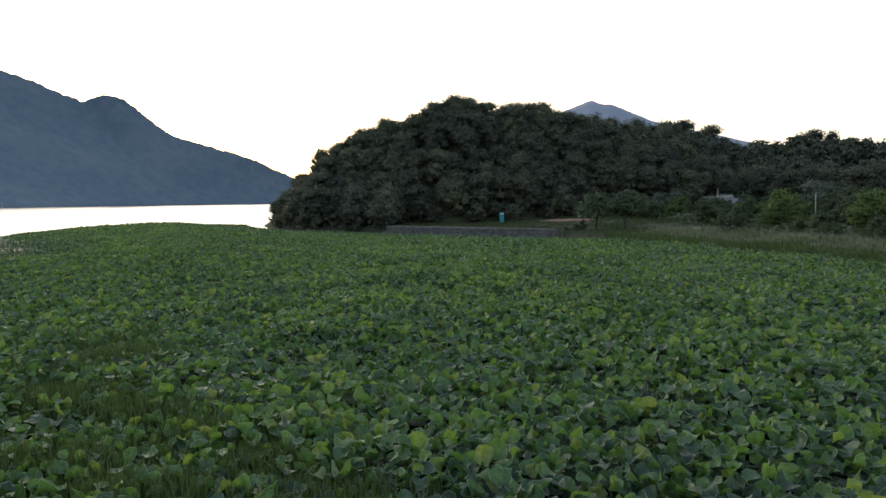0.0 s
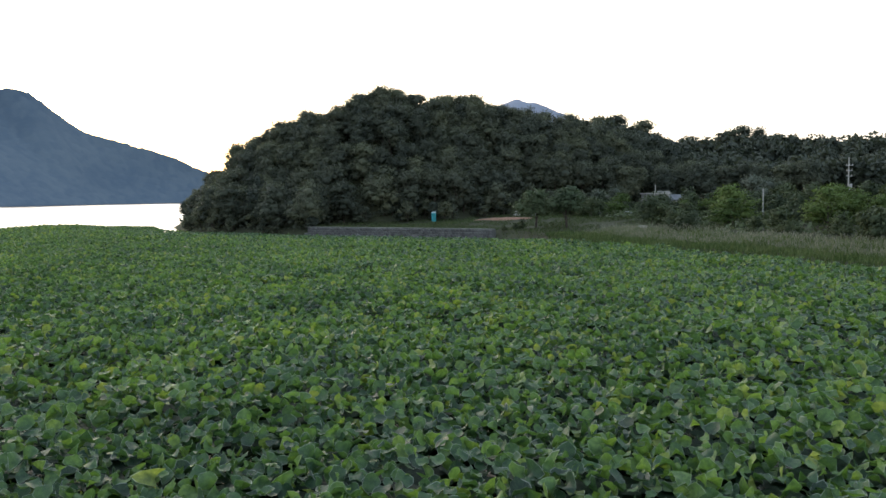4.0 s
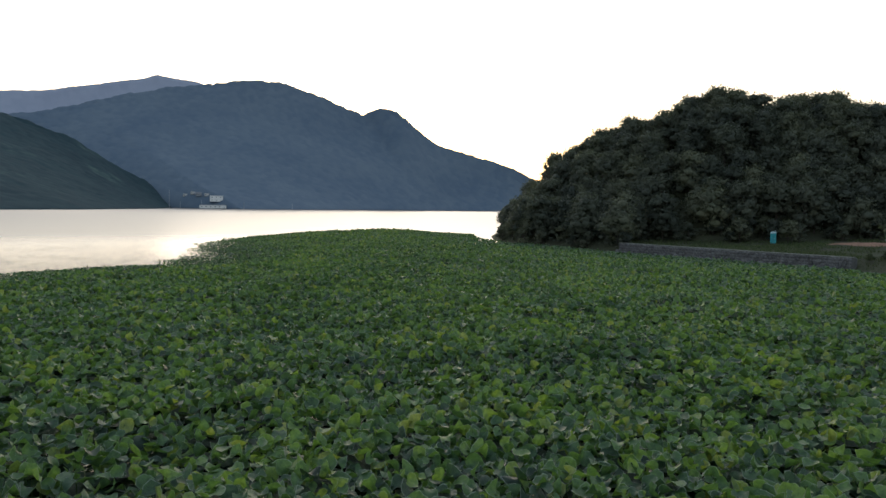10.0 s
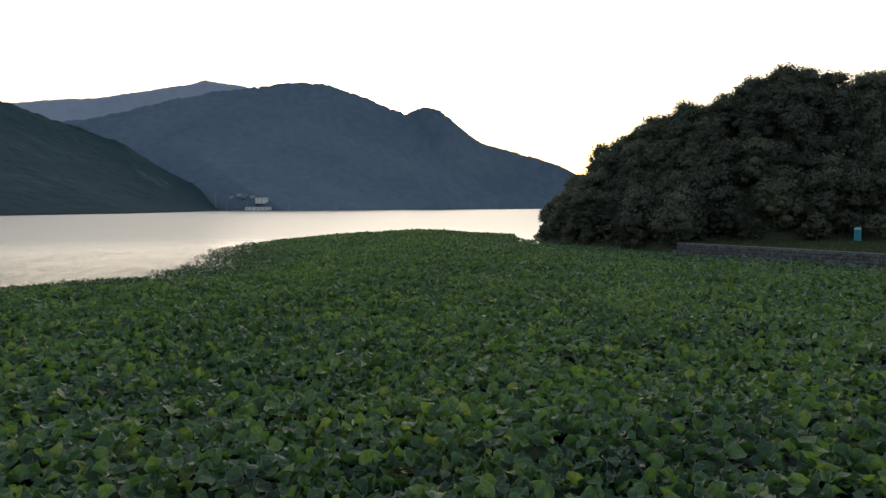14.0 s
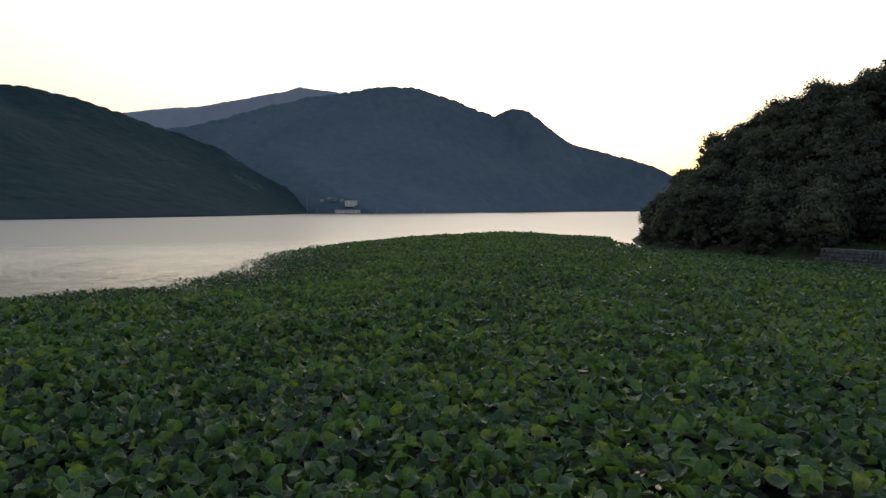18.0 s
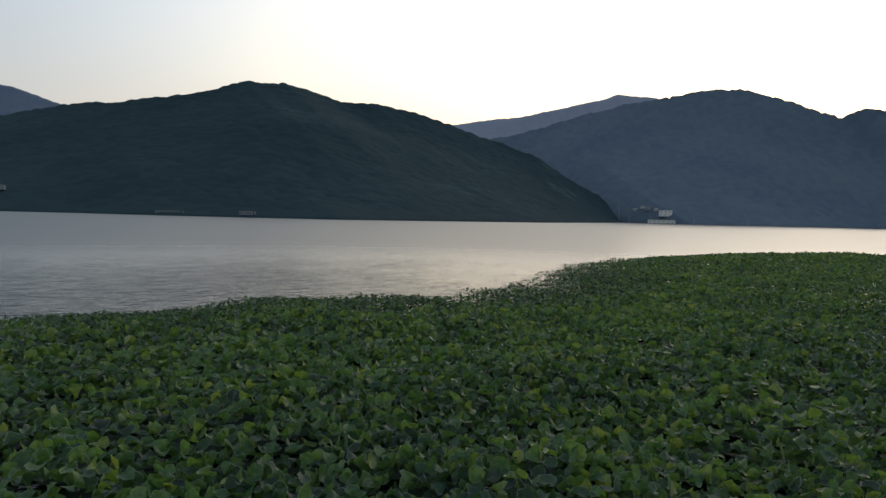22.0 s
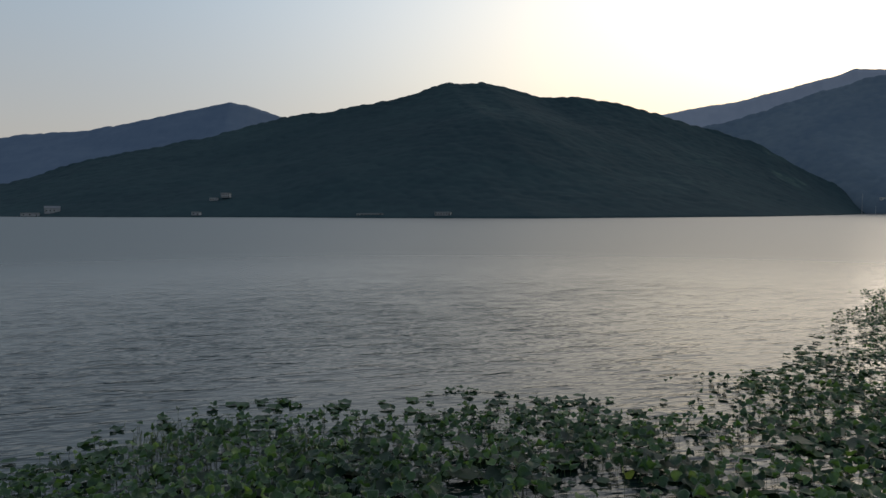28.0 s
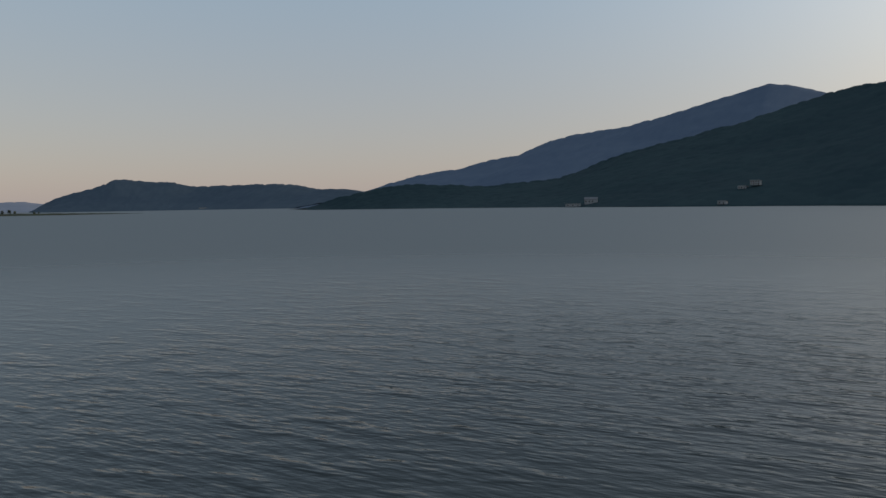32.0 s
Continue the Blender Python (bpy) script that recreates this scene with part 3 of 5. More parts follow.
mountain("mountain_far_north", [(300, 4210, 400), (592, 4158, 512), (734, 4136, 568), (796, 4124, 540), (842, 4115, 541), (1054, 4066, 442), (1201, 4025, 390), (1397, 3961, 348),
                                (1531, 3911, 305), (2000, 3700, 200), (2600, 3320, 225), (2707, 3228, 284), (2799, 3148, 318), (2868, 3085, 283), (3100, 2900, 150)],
         [(200, 3400), (1000, 3300), (2200, 2500)], M_HAZED_FAR, "distant hazy blue peak", 43, nu=300, nv=24, rough=0.8, crown=22.0)
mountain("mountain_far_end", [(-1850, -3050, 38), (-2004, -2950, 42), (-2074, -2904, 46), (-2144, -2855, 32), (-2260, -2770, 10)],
         [(-1700, -2700), (-1850, -2620), (-2000, -2500)], M_HAZED_FAR, "low hazy land at the far end of the lake", 47, nu=60, nv=10, back=300, rough=0.5)

# ---------------------------------------------------------------- lotus
FIELD = [(-56.5, 20.0), (-58.0, 40.0), (-58.3, 52.0), (-58.0, 59.5), (-58.9, 63.3), (-61.2, 65.2), (-62.1, 66.8), (-61.6, 70.0), (-61.2, 73.0), (-61.4, 76.0), (-59.8, 79.0),
         (-58.4, 82.0), (-60.6, 87.5), (-63.4, 92.5), (-69.4, 101.0), (-75.5, 108.0), (-83.5, 118.5), (-89.5, 132.0), (-95.5, 150.0), (-98.0, 172.0), (-94.0, 198.0), (-86.0, 205.0),
         (-70.0, 199.0), (-58.0, 188.0), (-52.0, 172.0),
         (-39.0, 156.0), (-15.0, 137.0), (16.0, 116.3), (20.7, 106.0), (24.7, 92.0), (29.7, 81.0), (33.7, 71.0), (35.7, 61.7), (38.0, 53.2), (39.2, 46.0), (40.5, 0.0), (42.0, -40.0), (-52.0, -40.0)]
LANE = [(0.0, 18.0, 0), (1.0, 24.0, 0), (-2.0, 36.0, 0), (-8.0, 48.0, 0), (-20.0, 59.0, 0), (-40.0, 71.0, 0), (-53.0, 74.0, 0)]
WEST = [(*p, 0) for p in FIELD[:23]]
NORTH = [(*p, 0) for p in FIELD[23:28]]


def leaf_verts(k, rings, pos, radius, tilt, turn, cup, wave, phase):
    """Peltate leaves: middle, rings and a wavy rim. Returns verts, polar coordinates and faces."""
    n = len(pos)
    ang = np.arange(k) * 2 * np.pi / k
    loc, uv = [np.zeros((n, 1, 3))], [np.zeros((n, 1, 2))]
    # folds run round the rim in a few waves, no two leaves alike
    deep = rng.normal(0, 0.13, (3, n, 1))
    crinkle = deep[0] * np.sin(3 * ang[None] + phase[:, None] * 2) + deep[1] * np.sin(4 * ang[None] + phase[:, None] * 5) + deep[2] * np.sin(5 * ang[None] + phase[:, None] * 3)
    crinkle = crinkle + 0.05 * rng.standard_normal((n, k))
    for rho in rings:
        rim = 1 + (0.045 * np.sin(5 * ang[None] + phase[:, None] * 3) if rho == 1 else 0)
        if rho == 1:
            rim = rim * (1 + (0.04 if k > 6 else 0.06) * rng.standard_normal((n, k)))
        x, y = rho * rim * np.cos(ang)[None] * np.ones((n, 1)), rho * rim * np.sin(ang)[None] * np.ones((n, 1))
        z = cup[:, None] * rho ** 2 + wave[:, None] * rho ** 2 * np.sin(2 * ang[None] + phase[:, None]) + crinkle * (rho == 1)
        loc.append(np.stack([x, y, z], -1))
        uv.append(np.stack([np.full((n, k), rho), np.repeat(ang[None], n, 0)], -1))
    loc, uv = np.concatenate(loc, 1) * radius[:, None, None], np.concatenate(uv, 1)
    ct, st, ca, sa = np.cos(tilt)[:, None], np.sin(tilt)[:, None], np.cos(turn)[:, None], np.sin(turn)[:, None]
    x, y, z = loc[..., 0], loc[..., 1], loc[..., 2]
    y, z = y * ct - z * st, y * st + z * ct
    x, y = x * ca - y * sa, x * sa + y * ca
    out = np.stack([x, y, z], -1) + pos[:, None]
    m = 1 + k * len(rings)
    i, j = np.arange(k), (np.arange(k) + 1) % k
    faces = [np.stack([np.zeros(k, int), 1 + i, 1 + j], 1)]
    quads = [np.stack([1 + i + a * k, 1 + i + (a + 1) * k, 1 + j + (a + 1) * k, 1 + j + a * k], 1) for a in range(len(rings) - 1)]
    base = (np.arange(n) * m)[:, None, None]
    res = [(faces[0][None] + base).reshape(-1, 3)]
    if quads:
        res.append((np.concatenate(quads)[None] + base).reshape(-1, 4))
    return out.reshape(-1, 3), uv.reshape(-1, 2), res, m


def scatter(x0, x1, y0, y1, step):
    """Jittered grid of places."""
    nx, ny = int((x1 - x0) / step), int((y1 - y0) / step)
    x, y = np.meshgrid(x0 + (np.arange(nx) + 0.5) * step, y0 + (np.arange(ny) + 0.5) * step, indexing="ij")
    x, y = x.ravel(), y.ravel()
    return x + rng.uniform(-0.55, 0.55, len(x)) * step, y + rng.uniform(-0.55, 0.55, len(y)) * step


POOLS = [(-52.5, 75.5, 2.6), (-48.5, 72.3, 3.0), (-47.7, 76.7, 2.0), (-50.5, 84.5, 2.9), (-55.0, 93.5, 2.3), (-51.4, 92.0, 2.0), (-53.8, 80.8, 1.8), (-57.5, 84.0, 2.2), (-40.5, 80.0, 1.6), (-40.0, 153.0, 7.0), (-45.0, 158.0, 5.0)]


def water_gaps(x, y, dw):
    """Small pools of open water inside the outer belt of the stand, 0 to 1."""
    ragged = fractal(x, y * 1.3, 2.4, 77, 3)
    near = np.zeros(np.shape(x))
    for px, py, pr in POOLS:
        near = np.maximum(near, 1 - np.hypot(x - px, (y - py) * 0.8) / pr)
    return smoothstep(0.0, 0.28, near * 1.1 + 0.75 * ragged - 0.28) * (near > 0)


def lotus_places(step, lane_lo, lane_hi):
    x, y = scatter(-98, 44, -42, 202, step)
    dl, _ = line_nearest(x, y, LANE)
    keep = (dl >= lane_lo) & (dl < lane_hi)
    x, y, dl = x[keep], y[keep], dl[keep]
    d = poly_signed(x + 1.6 * vnoise(x, y, 5, 2), y + 1.6 * vnoise(x, y, 5, 4), FIELD)
    dw, _ = line_nearest(x, y, WEST)
    patch = fractal(x, y, 7.0, 5, 3)
    # towards open water the stand thins out and breaks up
    thin = smoothstep(0, 6, dw)
    south = smoothstep(20, 40, y) * (1 - smoothstep(96, 112, y))
    chance = np.where(patch > 0.22 - 1.5 * thin - 0.9 * (1 - south), 1.0, 0.22 + 0.5 * thin)
    belt = smoothstep(66, 73, y) * (1 - smoothstep(94, 106, y)) * (1 - smoothstep(9, 18, dw))
    chance = chance * (1 - 0.82 * water_gaps(x, y, dw)) * (1 - 0.3 * belt)
    chance = chance * (0.45 + 0.55 * smoothstep(0.5, 3.0, dw))
    stray = (d > -1.5) & (d <= 0) & (patch > 0.45) & (rng.random(len(x)) < 0.06)
    keep = ((d > 0) & (rng.random(len(x)) < chance)) | stray
    x, y, d, dw, dl, belt = x[keep], y[keep], d[keep], dw[keep], dl[keep], belt[keep]
    n = len(x)
    dn, _ = line_nearest(x, y, NORTH)
    rise = smoothstep(-1, 13, dw) * (0.12 + 0.88 * smoothstep(1, 24, dn)) * (1 - 0.5 * belt)
    z = 0.10 + 0.14 * rng.random(n) + rise * (0.55 + 0.22 * vnoise(x, y, 4.0, 8) + 0.18 * vnoise(x, y, 1.1, 12) + 0.42 * (rng.random(n) - 0.2))
    z = np.where(d <= 0, 0.05 + 0.1 * rng.random(n), z)
    return x, y, z, rise, smoothstep(0, 17, dw)


def lotus_tones(x, y, rise, tilt):
    n = len(x)
    # upright leaves get a lighter tone, painted for light coming through them
    t = 0.39 + 0.19 * rng.standard_normal(n) + 0.10 * vnoise(x, y, 6, 21) + 0.32 * smoothstep(0.7, 1.2, tilt)
    young = rng.random(n) < 0.025
    t = np.where(young, 0.72 + 0.2 * rng.random(n), t)
    dry = rng.random(n) < 0.012
    return np.clip(np.where(dry, 1.0, t) - 0.14 * (1 - rise), 0, 1)


def lotus_shape(n, rise, standing):
    tilt = np.abs(rng.normal(0, 0.42, n)) + 0.05
    upright = rng.random(n) < standing
    tilt = np.where(upright, rng.uniform(0.75, 1.35, n), tilt) * (0.55 + 0.45 * rise)
    turn = rng.uniform(0, 2 * np.pi, n)
    cup = rng.uniform(-0.06, 0.50, n)
    wave = rng.normal(0, 0.42, n) + np.where(upright, 0.30, 0.0)
    return tilt, turn, cup, wave, rng.uniform(0, 6.28, n)


lotus = thing("lotus_field", Matrix(), "dense bed of green lotus leaves standing in the lake", "lotus", kind="stuff")
nearest = None
for name, k, rings, step, lo, hi, big in (("lotus_leaves_near", 12, (0.55, 1.0), 0.26, 0, 6.5, 0.86), ("lotus_leaves_next", 7, (0.6, 1.0), 0.265, 6.5, 18, 0.87),
                                          ("lotus_leaves_mid", 5, (1.0,), 0.30, 18, 56, 0.84),
                                          ("lotus_leaves_far", 5, (1.0,), 0.46, 56, 400, 1.15)):
    x, y, z, rise, inner = lotus_places(step, lo, hi)
    n = len(x)
    radius = big * (0.12 + 0.175 * rng.beta(2.0, 2.2, n)) * (0.58 + 0.42 * inner)
    tilt, turn, cup, wave, phase = lotus_shape(n, rise, 0.38 if lo < 18 else 0.55)
    tone = lotus_tones(x, y, inner, tilt)
    pick = np.zeros(n, bool)
    if nearest is None:
        ahead = np.where((y > 14) & (x < 12) & (x > -12), np.hypot(x - 1, (y - 26) * 0.6), 1e9)
        pick[np.argsort(ahead)[:300]] = True
        nearest = (x[pick], y[pick], z[pick], radius[pick], tilt[pick], turn[pick], tone[pick])
    o = ~pick
    v, uv, faces, m = leaf_verts(k, rings, np.stack([x, y, z], 1)[o], radius[o], tilt[o], turn[o], cup[o], wave[o], phase[o])
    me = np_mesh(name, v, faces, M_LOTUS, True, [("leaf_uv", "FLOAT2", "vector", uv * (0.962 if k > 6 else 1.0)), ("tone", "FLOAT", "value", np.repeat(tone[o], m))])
    tagged(part(name, me, None, lotus), kind="stuff")
    if lo < 56:
        # stalks of the leaves that stand near open water
        s = o & (rise < 0.8) & (rng.random(n) < 0.7)
        if not s.any():
            continue
        px, py, pz = x[s], y[s], z[s]
        lean = rng.normal(0, 0.10, (len(px), 2))
        tri = np.arange(3) * 2 * np.pi / 3
        lo_ring = np.stack([px[:, None] + lean[:, :1] + 0.008 * np.cos(tri), py[:, None] + lean[:, 1:] + 0.008 * np.sin(tri), np.full((len(px), 3), -0.6)], -1)
        hi_ring = np.stack([px[:, None] + 0.006 * np.cos(tri), py[:, None] + 0.006 * np.sin(tri), np.repeat(pz[:, None], 3, 1)], -1)
        sv = np.concatenate([lo_ring, hi_ring], 1).reshape(-1, 3)
        i, j = np.arange(3), (np.arange(3) + 1) % 3
        sf = (np.stack([i, j, j + 3, i + 3], 1)[None] + (np.arange(len(px)) * 6)[:, None, None]).reshape(-1, 4)
        tagged(part(name.replace("leaves", "stalks"), np_mesh("stalks", sv, [sf], M_STEM), None, lotus), kind="stuff")

# floating leaves under the stand cover the water, coloured dark for the gaps' shade
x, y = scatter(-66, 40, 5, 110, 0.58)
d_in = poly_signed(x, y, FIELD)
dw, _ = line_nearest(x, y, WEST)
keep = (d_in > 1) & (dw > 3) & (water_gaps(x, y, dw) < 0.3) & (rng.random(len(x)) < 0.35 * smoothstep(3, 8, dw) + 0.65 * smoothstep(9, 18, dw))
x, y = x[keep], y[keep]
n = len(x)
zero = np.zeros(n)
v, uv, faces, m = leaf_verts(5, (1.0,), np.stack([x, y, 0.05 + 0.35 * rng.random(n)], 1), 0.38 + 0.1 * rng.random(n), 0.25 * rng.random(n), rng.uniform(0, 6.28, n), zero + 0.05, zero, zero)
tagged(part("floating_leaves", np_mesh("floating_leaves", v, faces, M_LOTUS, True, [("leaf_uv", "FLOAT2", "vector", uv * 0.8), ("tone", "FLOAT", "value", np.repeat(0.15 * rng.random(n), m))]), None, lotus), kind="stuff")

# pads that lie flat on the water along the open edge and in the pools
x, y = scatter(-72, -34, 52, 112, 0.40)
d_in = poly_signed(x + 1.2 * vnoise(x, y, 4, 2), y + 1.2 * vnoise(x, y, 4, 4), FIELD)
dw, _ = line_nearest(x, y, WEST)
clump = fractal(x, y, 3.0, 63, 3)
keep = (d_in > -0.7) & (dw < 16) & (rng.random(len(x)) < np.where(clump > 0.05, 0.62, 0.12) * (1 - 0.72 * smoothstep(0.5, -1.2, d_in)) * (1 - 0.6 * water_gaps(x, y, dw)))
x, y = x[keep], y[keep]
n = len(x)
v, uv, faces, m = leaf_verts(9, (0.6, 1.0), np.stack([x, y, 0.035 + 0.05 * rng.random(n)], 1), 0.13 + 0.15 * rng.beta(2, 2, n), np.abs(rng.normal(0, 0.10, n)), rng.uniform(0, 6.28, n),
                             rng.uniform(0.0, 0.12, n), rng.normal(0, 0.06, n), rng.uniform(0, 6.28, n))
v[:, 2] = np.maximum(v[:, 2], 0.012)
tagged(part("floating_pads", np_mesh("floating_pads", v, faces, M_LOTUS, True, [("leaf_uv", "FLOAT2", "vector", uv * 0.9), ("tone", "FLOAT", "value", np.repeat(np.clip(rng.normal(0.34, 0.15, n), 0, 1), m))]), None, lotus),
       kind="stuff")

# the leaves that the way passes most closely, one by one
shapes = []
for s in range(10):
    c = np.zeros(1)
    v, uv, faces, m = leaf_verts(12, (0.35, 0.7, 1.0), np.zeros((1, 3)), np.ones(1), c, c, c + rng.uniform(0.05, 0.32), c + rng.normal(0, 0.16), c + rng.uniform(0, 6))
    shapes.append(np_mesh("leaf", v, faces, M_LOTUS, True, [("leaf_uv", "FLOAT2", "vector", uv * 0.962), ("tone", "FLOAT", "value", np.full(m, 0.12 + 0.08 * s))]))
for lx, ly, lz, lr, lt, la, ltone in zip(*nearest):
    ob = part("leaf", shapes[min(9, int(max(0, (ltone - 0.08)) / 0.08))], None, lotus)
    ob.matrix_basis = Matrix.Translation((lx, ly, lz)) @ Matrix.Rotation(la, 4, "Z") @ Matrix.Rotation(lt, 4, "X") @ Matrix.Scale(lr, 4)


# ---------------------------------------------------------------- trees
def lobes_of(count, height, radius, base, rnd):
    """Centres and sizes of the rounded masses that make up a crown."""
    out = []
    for _ in range(count):
        f = rnd.uniform(0, 1)
        z = base + (height - base) * (0.12 + 0.66 * f)
        spread = radius * (1 - 0.8 * abs(f - 0.3) ** 1.3) * rnd.uniform(0.2, 0.70)
        a = rnd.uniform(0, 2 * np.pi)
        s = radius * rnd.uniform(0.20, 0.50) * (1.1 - 0.25 * f)
        out.append((spread * np.cos(a), spread * np.sin(a), z, s))
    out.append((0, 0, height - radius * 0.62, radius * 0.52))
    return out


CROWN_NORMALS = {}


def crown_mesh(name, lobes, leaves, size, mat, rnd, flat=0.8, core=True, soft=1.0):
    """Leaf clumps over and in the lobes, each a folded leaf spray of four corners; the sprays of a lobe share its rounding."""
    lo = np.array(lobes)
    w = lo[:, 3] ** 2
    pick = rnd.choice(len(lo), leaves, p=w / w.sum())
    dirs = rnd.normal(size=(leaves, 3))
    dirs /= np.linalg.norm(dirs, axis=1)[:, None]
    dirs[:, 2] = np.where(dirs[:, 2] < -0.55, -dirs[:, 2], dirs[:, 2])
    rad = lo[pick, 3] * rnd.uniform(0.55, 1.25, leaves)
    c = lo[pick, :3] + dirs * rad[:, None] * np.array([1, 1, flat])
    nrm = 0.55 * dirs + rnd.normal(0, 0.6, (leaves, 3)) + np.array([0, 0, 0.35])
    nrm /= np.linalg.norm(nrm, axis=1)[:, None]
    side = np.cross(nrm, rnd.normal(size=(leaves, 3)))
    side /= np.linalg.norm(side, axis=1)[:, None] + 1e-9
    up = np.cross(nrm, side)
    s = size * rnd.uniform(0.6, 1.35, leaves)[:, None]
    fold = nrm * s * 0.25
    quad = np.stack([c - side * s, c - up * s * 0.7 - fold, c + side * s, c + up * s * 0.7 - fold * rnd.uniform(-1, 1, (leaves, 1))], 1)
    verts = [quad.reshape(-1, 3)]
    faces = [np.arange(leaves * 4).reshape(-1, 4)]
    lobe_tone = np.clip(rnd.normal(0.46, 0.24, len(lo)), 0.05, 0.95)
    tone = [np.repeat(np.clip(lobe_tone[pick] + rnd.normal(0, 0.05, leaves), 0, 1), 4)]
    heart = lo[:, :3].mean(0)
    whole = c - heart
    whole /= np.linalg.norm(whole, axis=1)[:, None] + 1e-9
    bent = soft * (0.50 * dirs + 0.40 * whole + np.array([0, 0, 0.20])) + (1.18 - soft) * nrm
    bent /= np.linalg.norm(bent, axis=1)[:, None] + 1e-9
    normals = [np.repeat(bent, 4, 0)]
    if core:
        base = leaves * 4
        bm = bmesh.new()
        bmesh.ops.create_icosphere(bm, subdivisions=1, radius=1)
        sv = np.array([v.co[:] for v in bm.verts])
        sf = np.array([[v.index for v in f.verts] for f in bm.faces])
        bm.free()
        tris = []
        for (x, y, z, r), lt in zip(lobes, lobe_tone):
            verts.append(sv * r * 0.52 * np.array([1, 1, flat]) * rnd.uniform(0.85, 1.1, (len(sv), 1)) + np.array([x, y, z]))
            tris.append(sf + base)
            base += len(sv)
            tone.append(np.full(len(sv), lt - 0.05))
            normals.append(sv)
        faces.append(np.concatenate(tris))
    me = np_mesh(name, np.concatenate(verts), faces[::-1] if core else faces, mat, True, [("tone", "FLOAT", "value", np.concatenate(tone))])
    alln = np.concatenate(normals)
    me.normals_split_custom_set_from_vertices(alln.tolist())
    CROWN_NORMALS[me.name] = alln
    return me


def trunk_mesh(name, height, r, lobes, rnd, limbs=5, lean=0.05):
    bm = bmesh.new()
    top = Vector((rnd.normal(0, lean) * height, rnd.normal(0, lean) * height, height * 0.72))
    mid = top * 0.5 + Vector((rnd.normal(0, 0.02) * height, rnd.normal(0, 0.02) * height, 0))
    tube(bm, (0, 0, -0.4), mid, r, r * 0.72, 7)
    tube(bm, mid, top, r * 0.72, r * 0.25, 6)
    for x, y, z, s in lobes[:limbs]:
        f = min(0.9, max(0.35, (z - s) / height))
        start = mid * (f / 0.5 * 0.6) if f < 0.5 else mid + (top - mid) * (f - 0.4)
        tube(bm, start, (x, y, z - s * 0.2), r * 0.34, r * 0.08, 5)
    me = bpy.data.meshes.new(name)
    bm.to_mesh(me)
    bm.free()
    me.materials.append(M_BARK)
    return me


def tree_kind(seed, height, radius, base, lobe_n, leaves, size, mat, r=0.16, flat=0.76):
    rnd = np.random.default_rng(seed)
    lobes = lobes_of(lobe_n, height, radius, base, rnd)
    return trunk_mesh("trunk", height, r, lobes, rnd), crown_mesh("crown", lobes, leaves, size, mat, rnd, flat)


def plant(name, kind, x, y, turn, scale, label, group="", z=None):
    z = float(ground_z(x, y)) if z is None else z
    t = thing(name, pose(x, y, z - 0.05, 0, 0, turn) @ Matrix.Scale(scale, 4), label, "tree" if "tree" in name else "shrub", group)
    part("trunk", kind[0], None, t)
    part("crown", kind[1], None, t)
    return t


FOREST = [tree_kind(100 + s, 8.4 + (s % 3) * 0.7, 3.5 + 0.3 * (s % 4), 0.7, 34 + s % 5, 2200, 0.18, M_FOREST) for s in range(8)]
tx, ty = scatter(-56, 290, 140, 262, 4.1)
d_land = poly_signed(tx, ty, LAND)
r_ridge, (h_ridge, w_ridge) = line_nearest(tx, ty, RIDGE)
hill_part = rise_of(r_ridge, h_ridge, w_ridge)
meadow = (tx > -14) & (tx < 60) & (ty < 149.5 + 0.42 * np.maximum(tx - 12, 0))
wooded = (d_land > 1.0) & ~meadow & ((hill_part > 0.4) | (tx < -8) | (ty > 168)) & (ty < 10 + np.interp(tx, [p[0] for p in RIDGE], [p[1] for p in RIDGE]))
tx, ty, r_ridge = tx[wooded], ty[wooded], r_ridge[wooded]
order = np.argsort(np.hypot(tx + 5, ty - 60))
far_quads = []
for kind in FOREST:
    me = kind[1]
    co, tone = np.empty(len(me.vertices) * 3, np.float32), np.empty(len(me.vertices), np.float32)
    me.vertices.foreach_get("co", co)
    me.attributes["tone"].data.foreach_get("value", tone)
    used = np.array([p.vertices[:] for p in me.polygons if p.loop_total == 4])[::8].ravel()
    p = co.reshape(-1, 3)[used].reshape(-1, 4, 3)
    p = p.mean(1, keepdims=True) + (p - p.mean(1, keepdims=True)) * 2.8
    far_quads.append((p.reshape(-1, 3), tone[used], CROWN_NORMALS[me.name][used]))
far_v, far_t, far_n = [], [], []
for count, i in enumerate(order):
    s = rng.uniform(0.86, 1.08) * (1 - 0.30 * (tx[i] < -36))
    turn = rng.uniform(0, 360)
    k = int(rng.integers(len(FOREST)))
    if count < 292:
        plant("forest_tree", FOREST[k], tx[i], ty[i], turn, s, "dark green broadleaf tree on the wooded hill", "trees of the wooded hill")
    else:
        # the wood farther back, joined
        p, tone, fn = far_quads[k]
        a = radians(turn)
        far_v.append(np.column_stack([s * (p[:, 0] * math.cos(a) - p[:, 1] * math.sin(a)) + tx[i], s * (p[:, 0] * math.sin(a) + p[:, 1] * math.cos(a)) + ty[i],
                                      s * p[:, 2] + float(ground_z(tx[i], ty[i]))]))
        far_n.append(np.column_stack([fn[:, 0] * math.cos(a) - fn[:, 1] * math.sin(a), fn[:, 0] * math.sin(a) + fn[:, 1] * math.cos(a), fn[:, 2]]))
        far_t.append(np.clip(tone + rng.uniform(-0.15, 0.15), 0, 1))
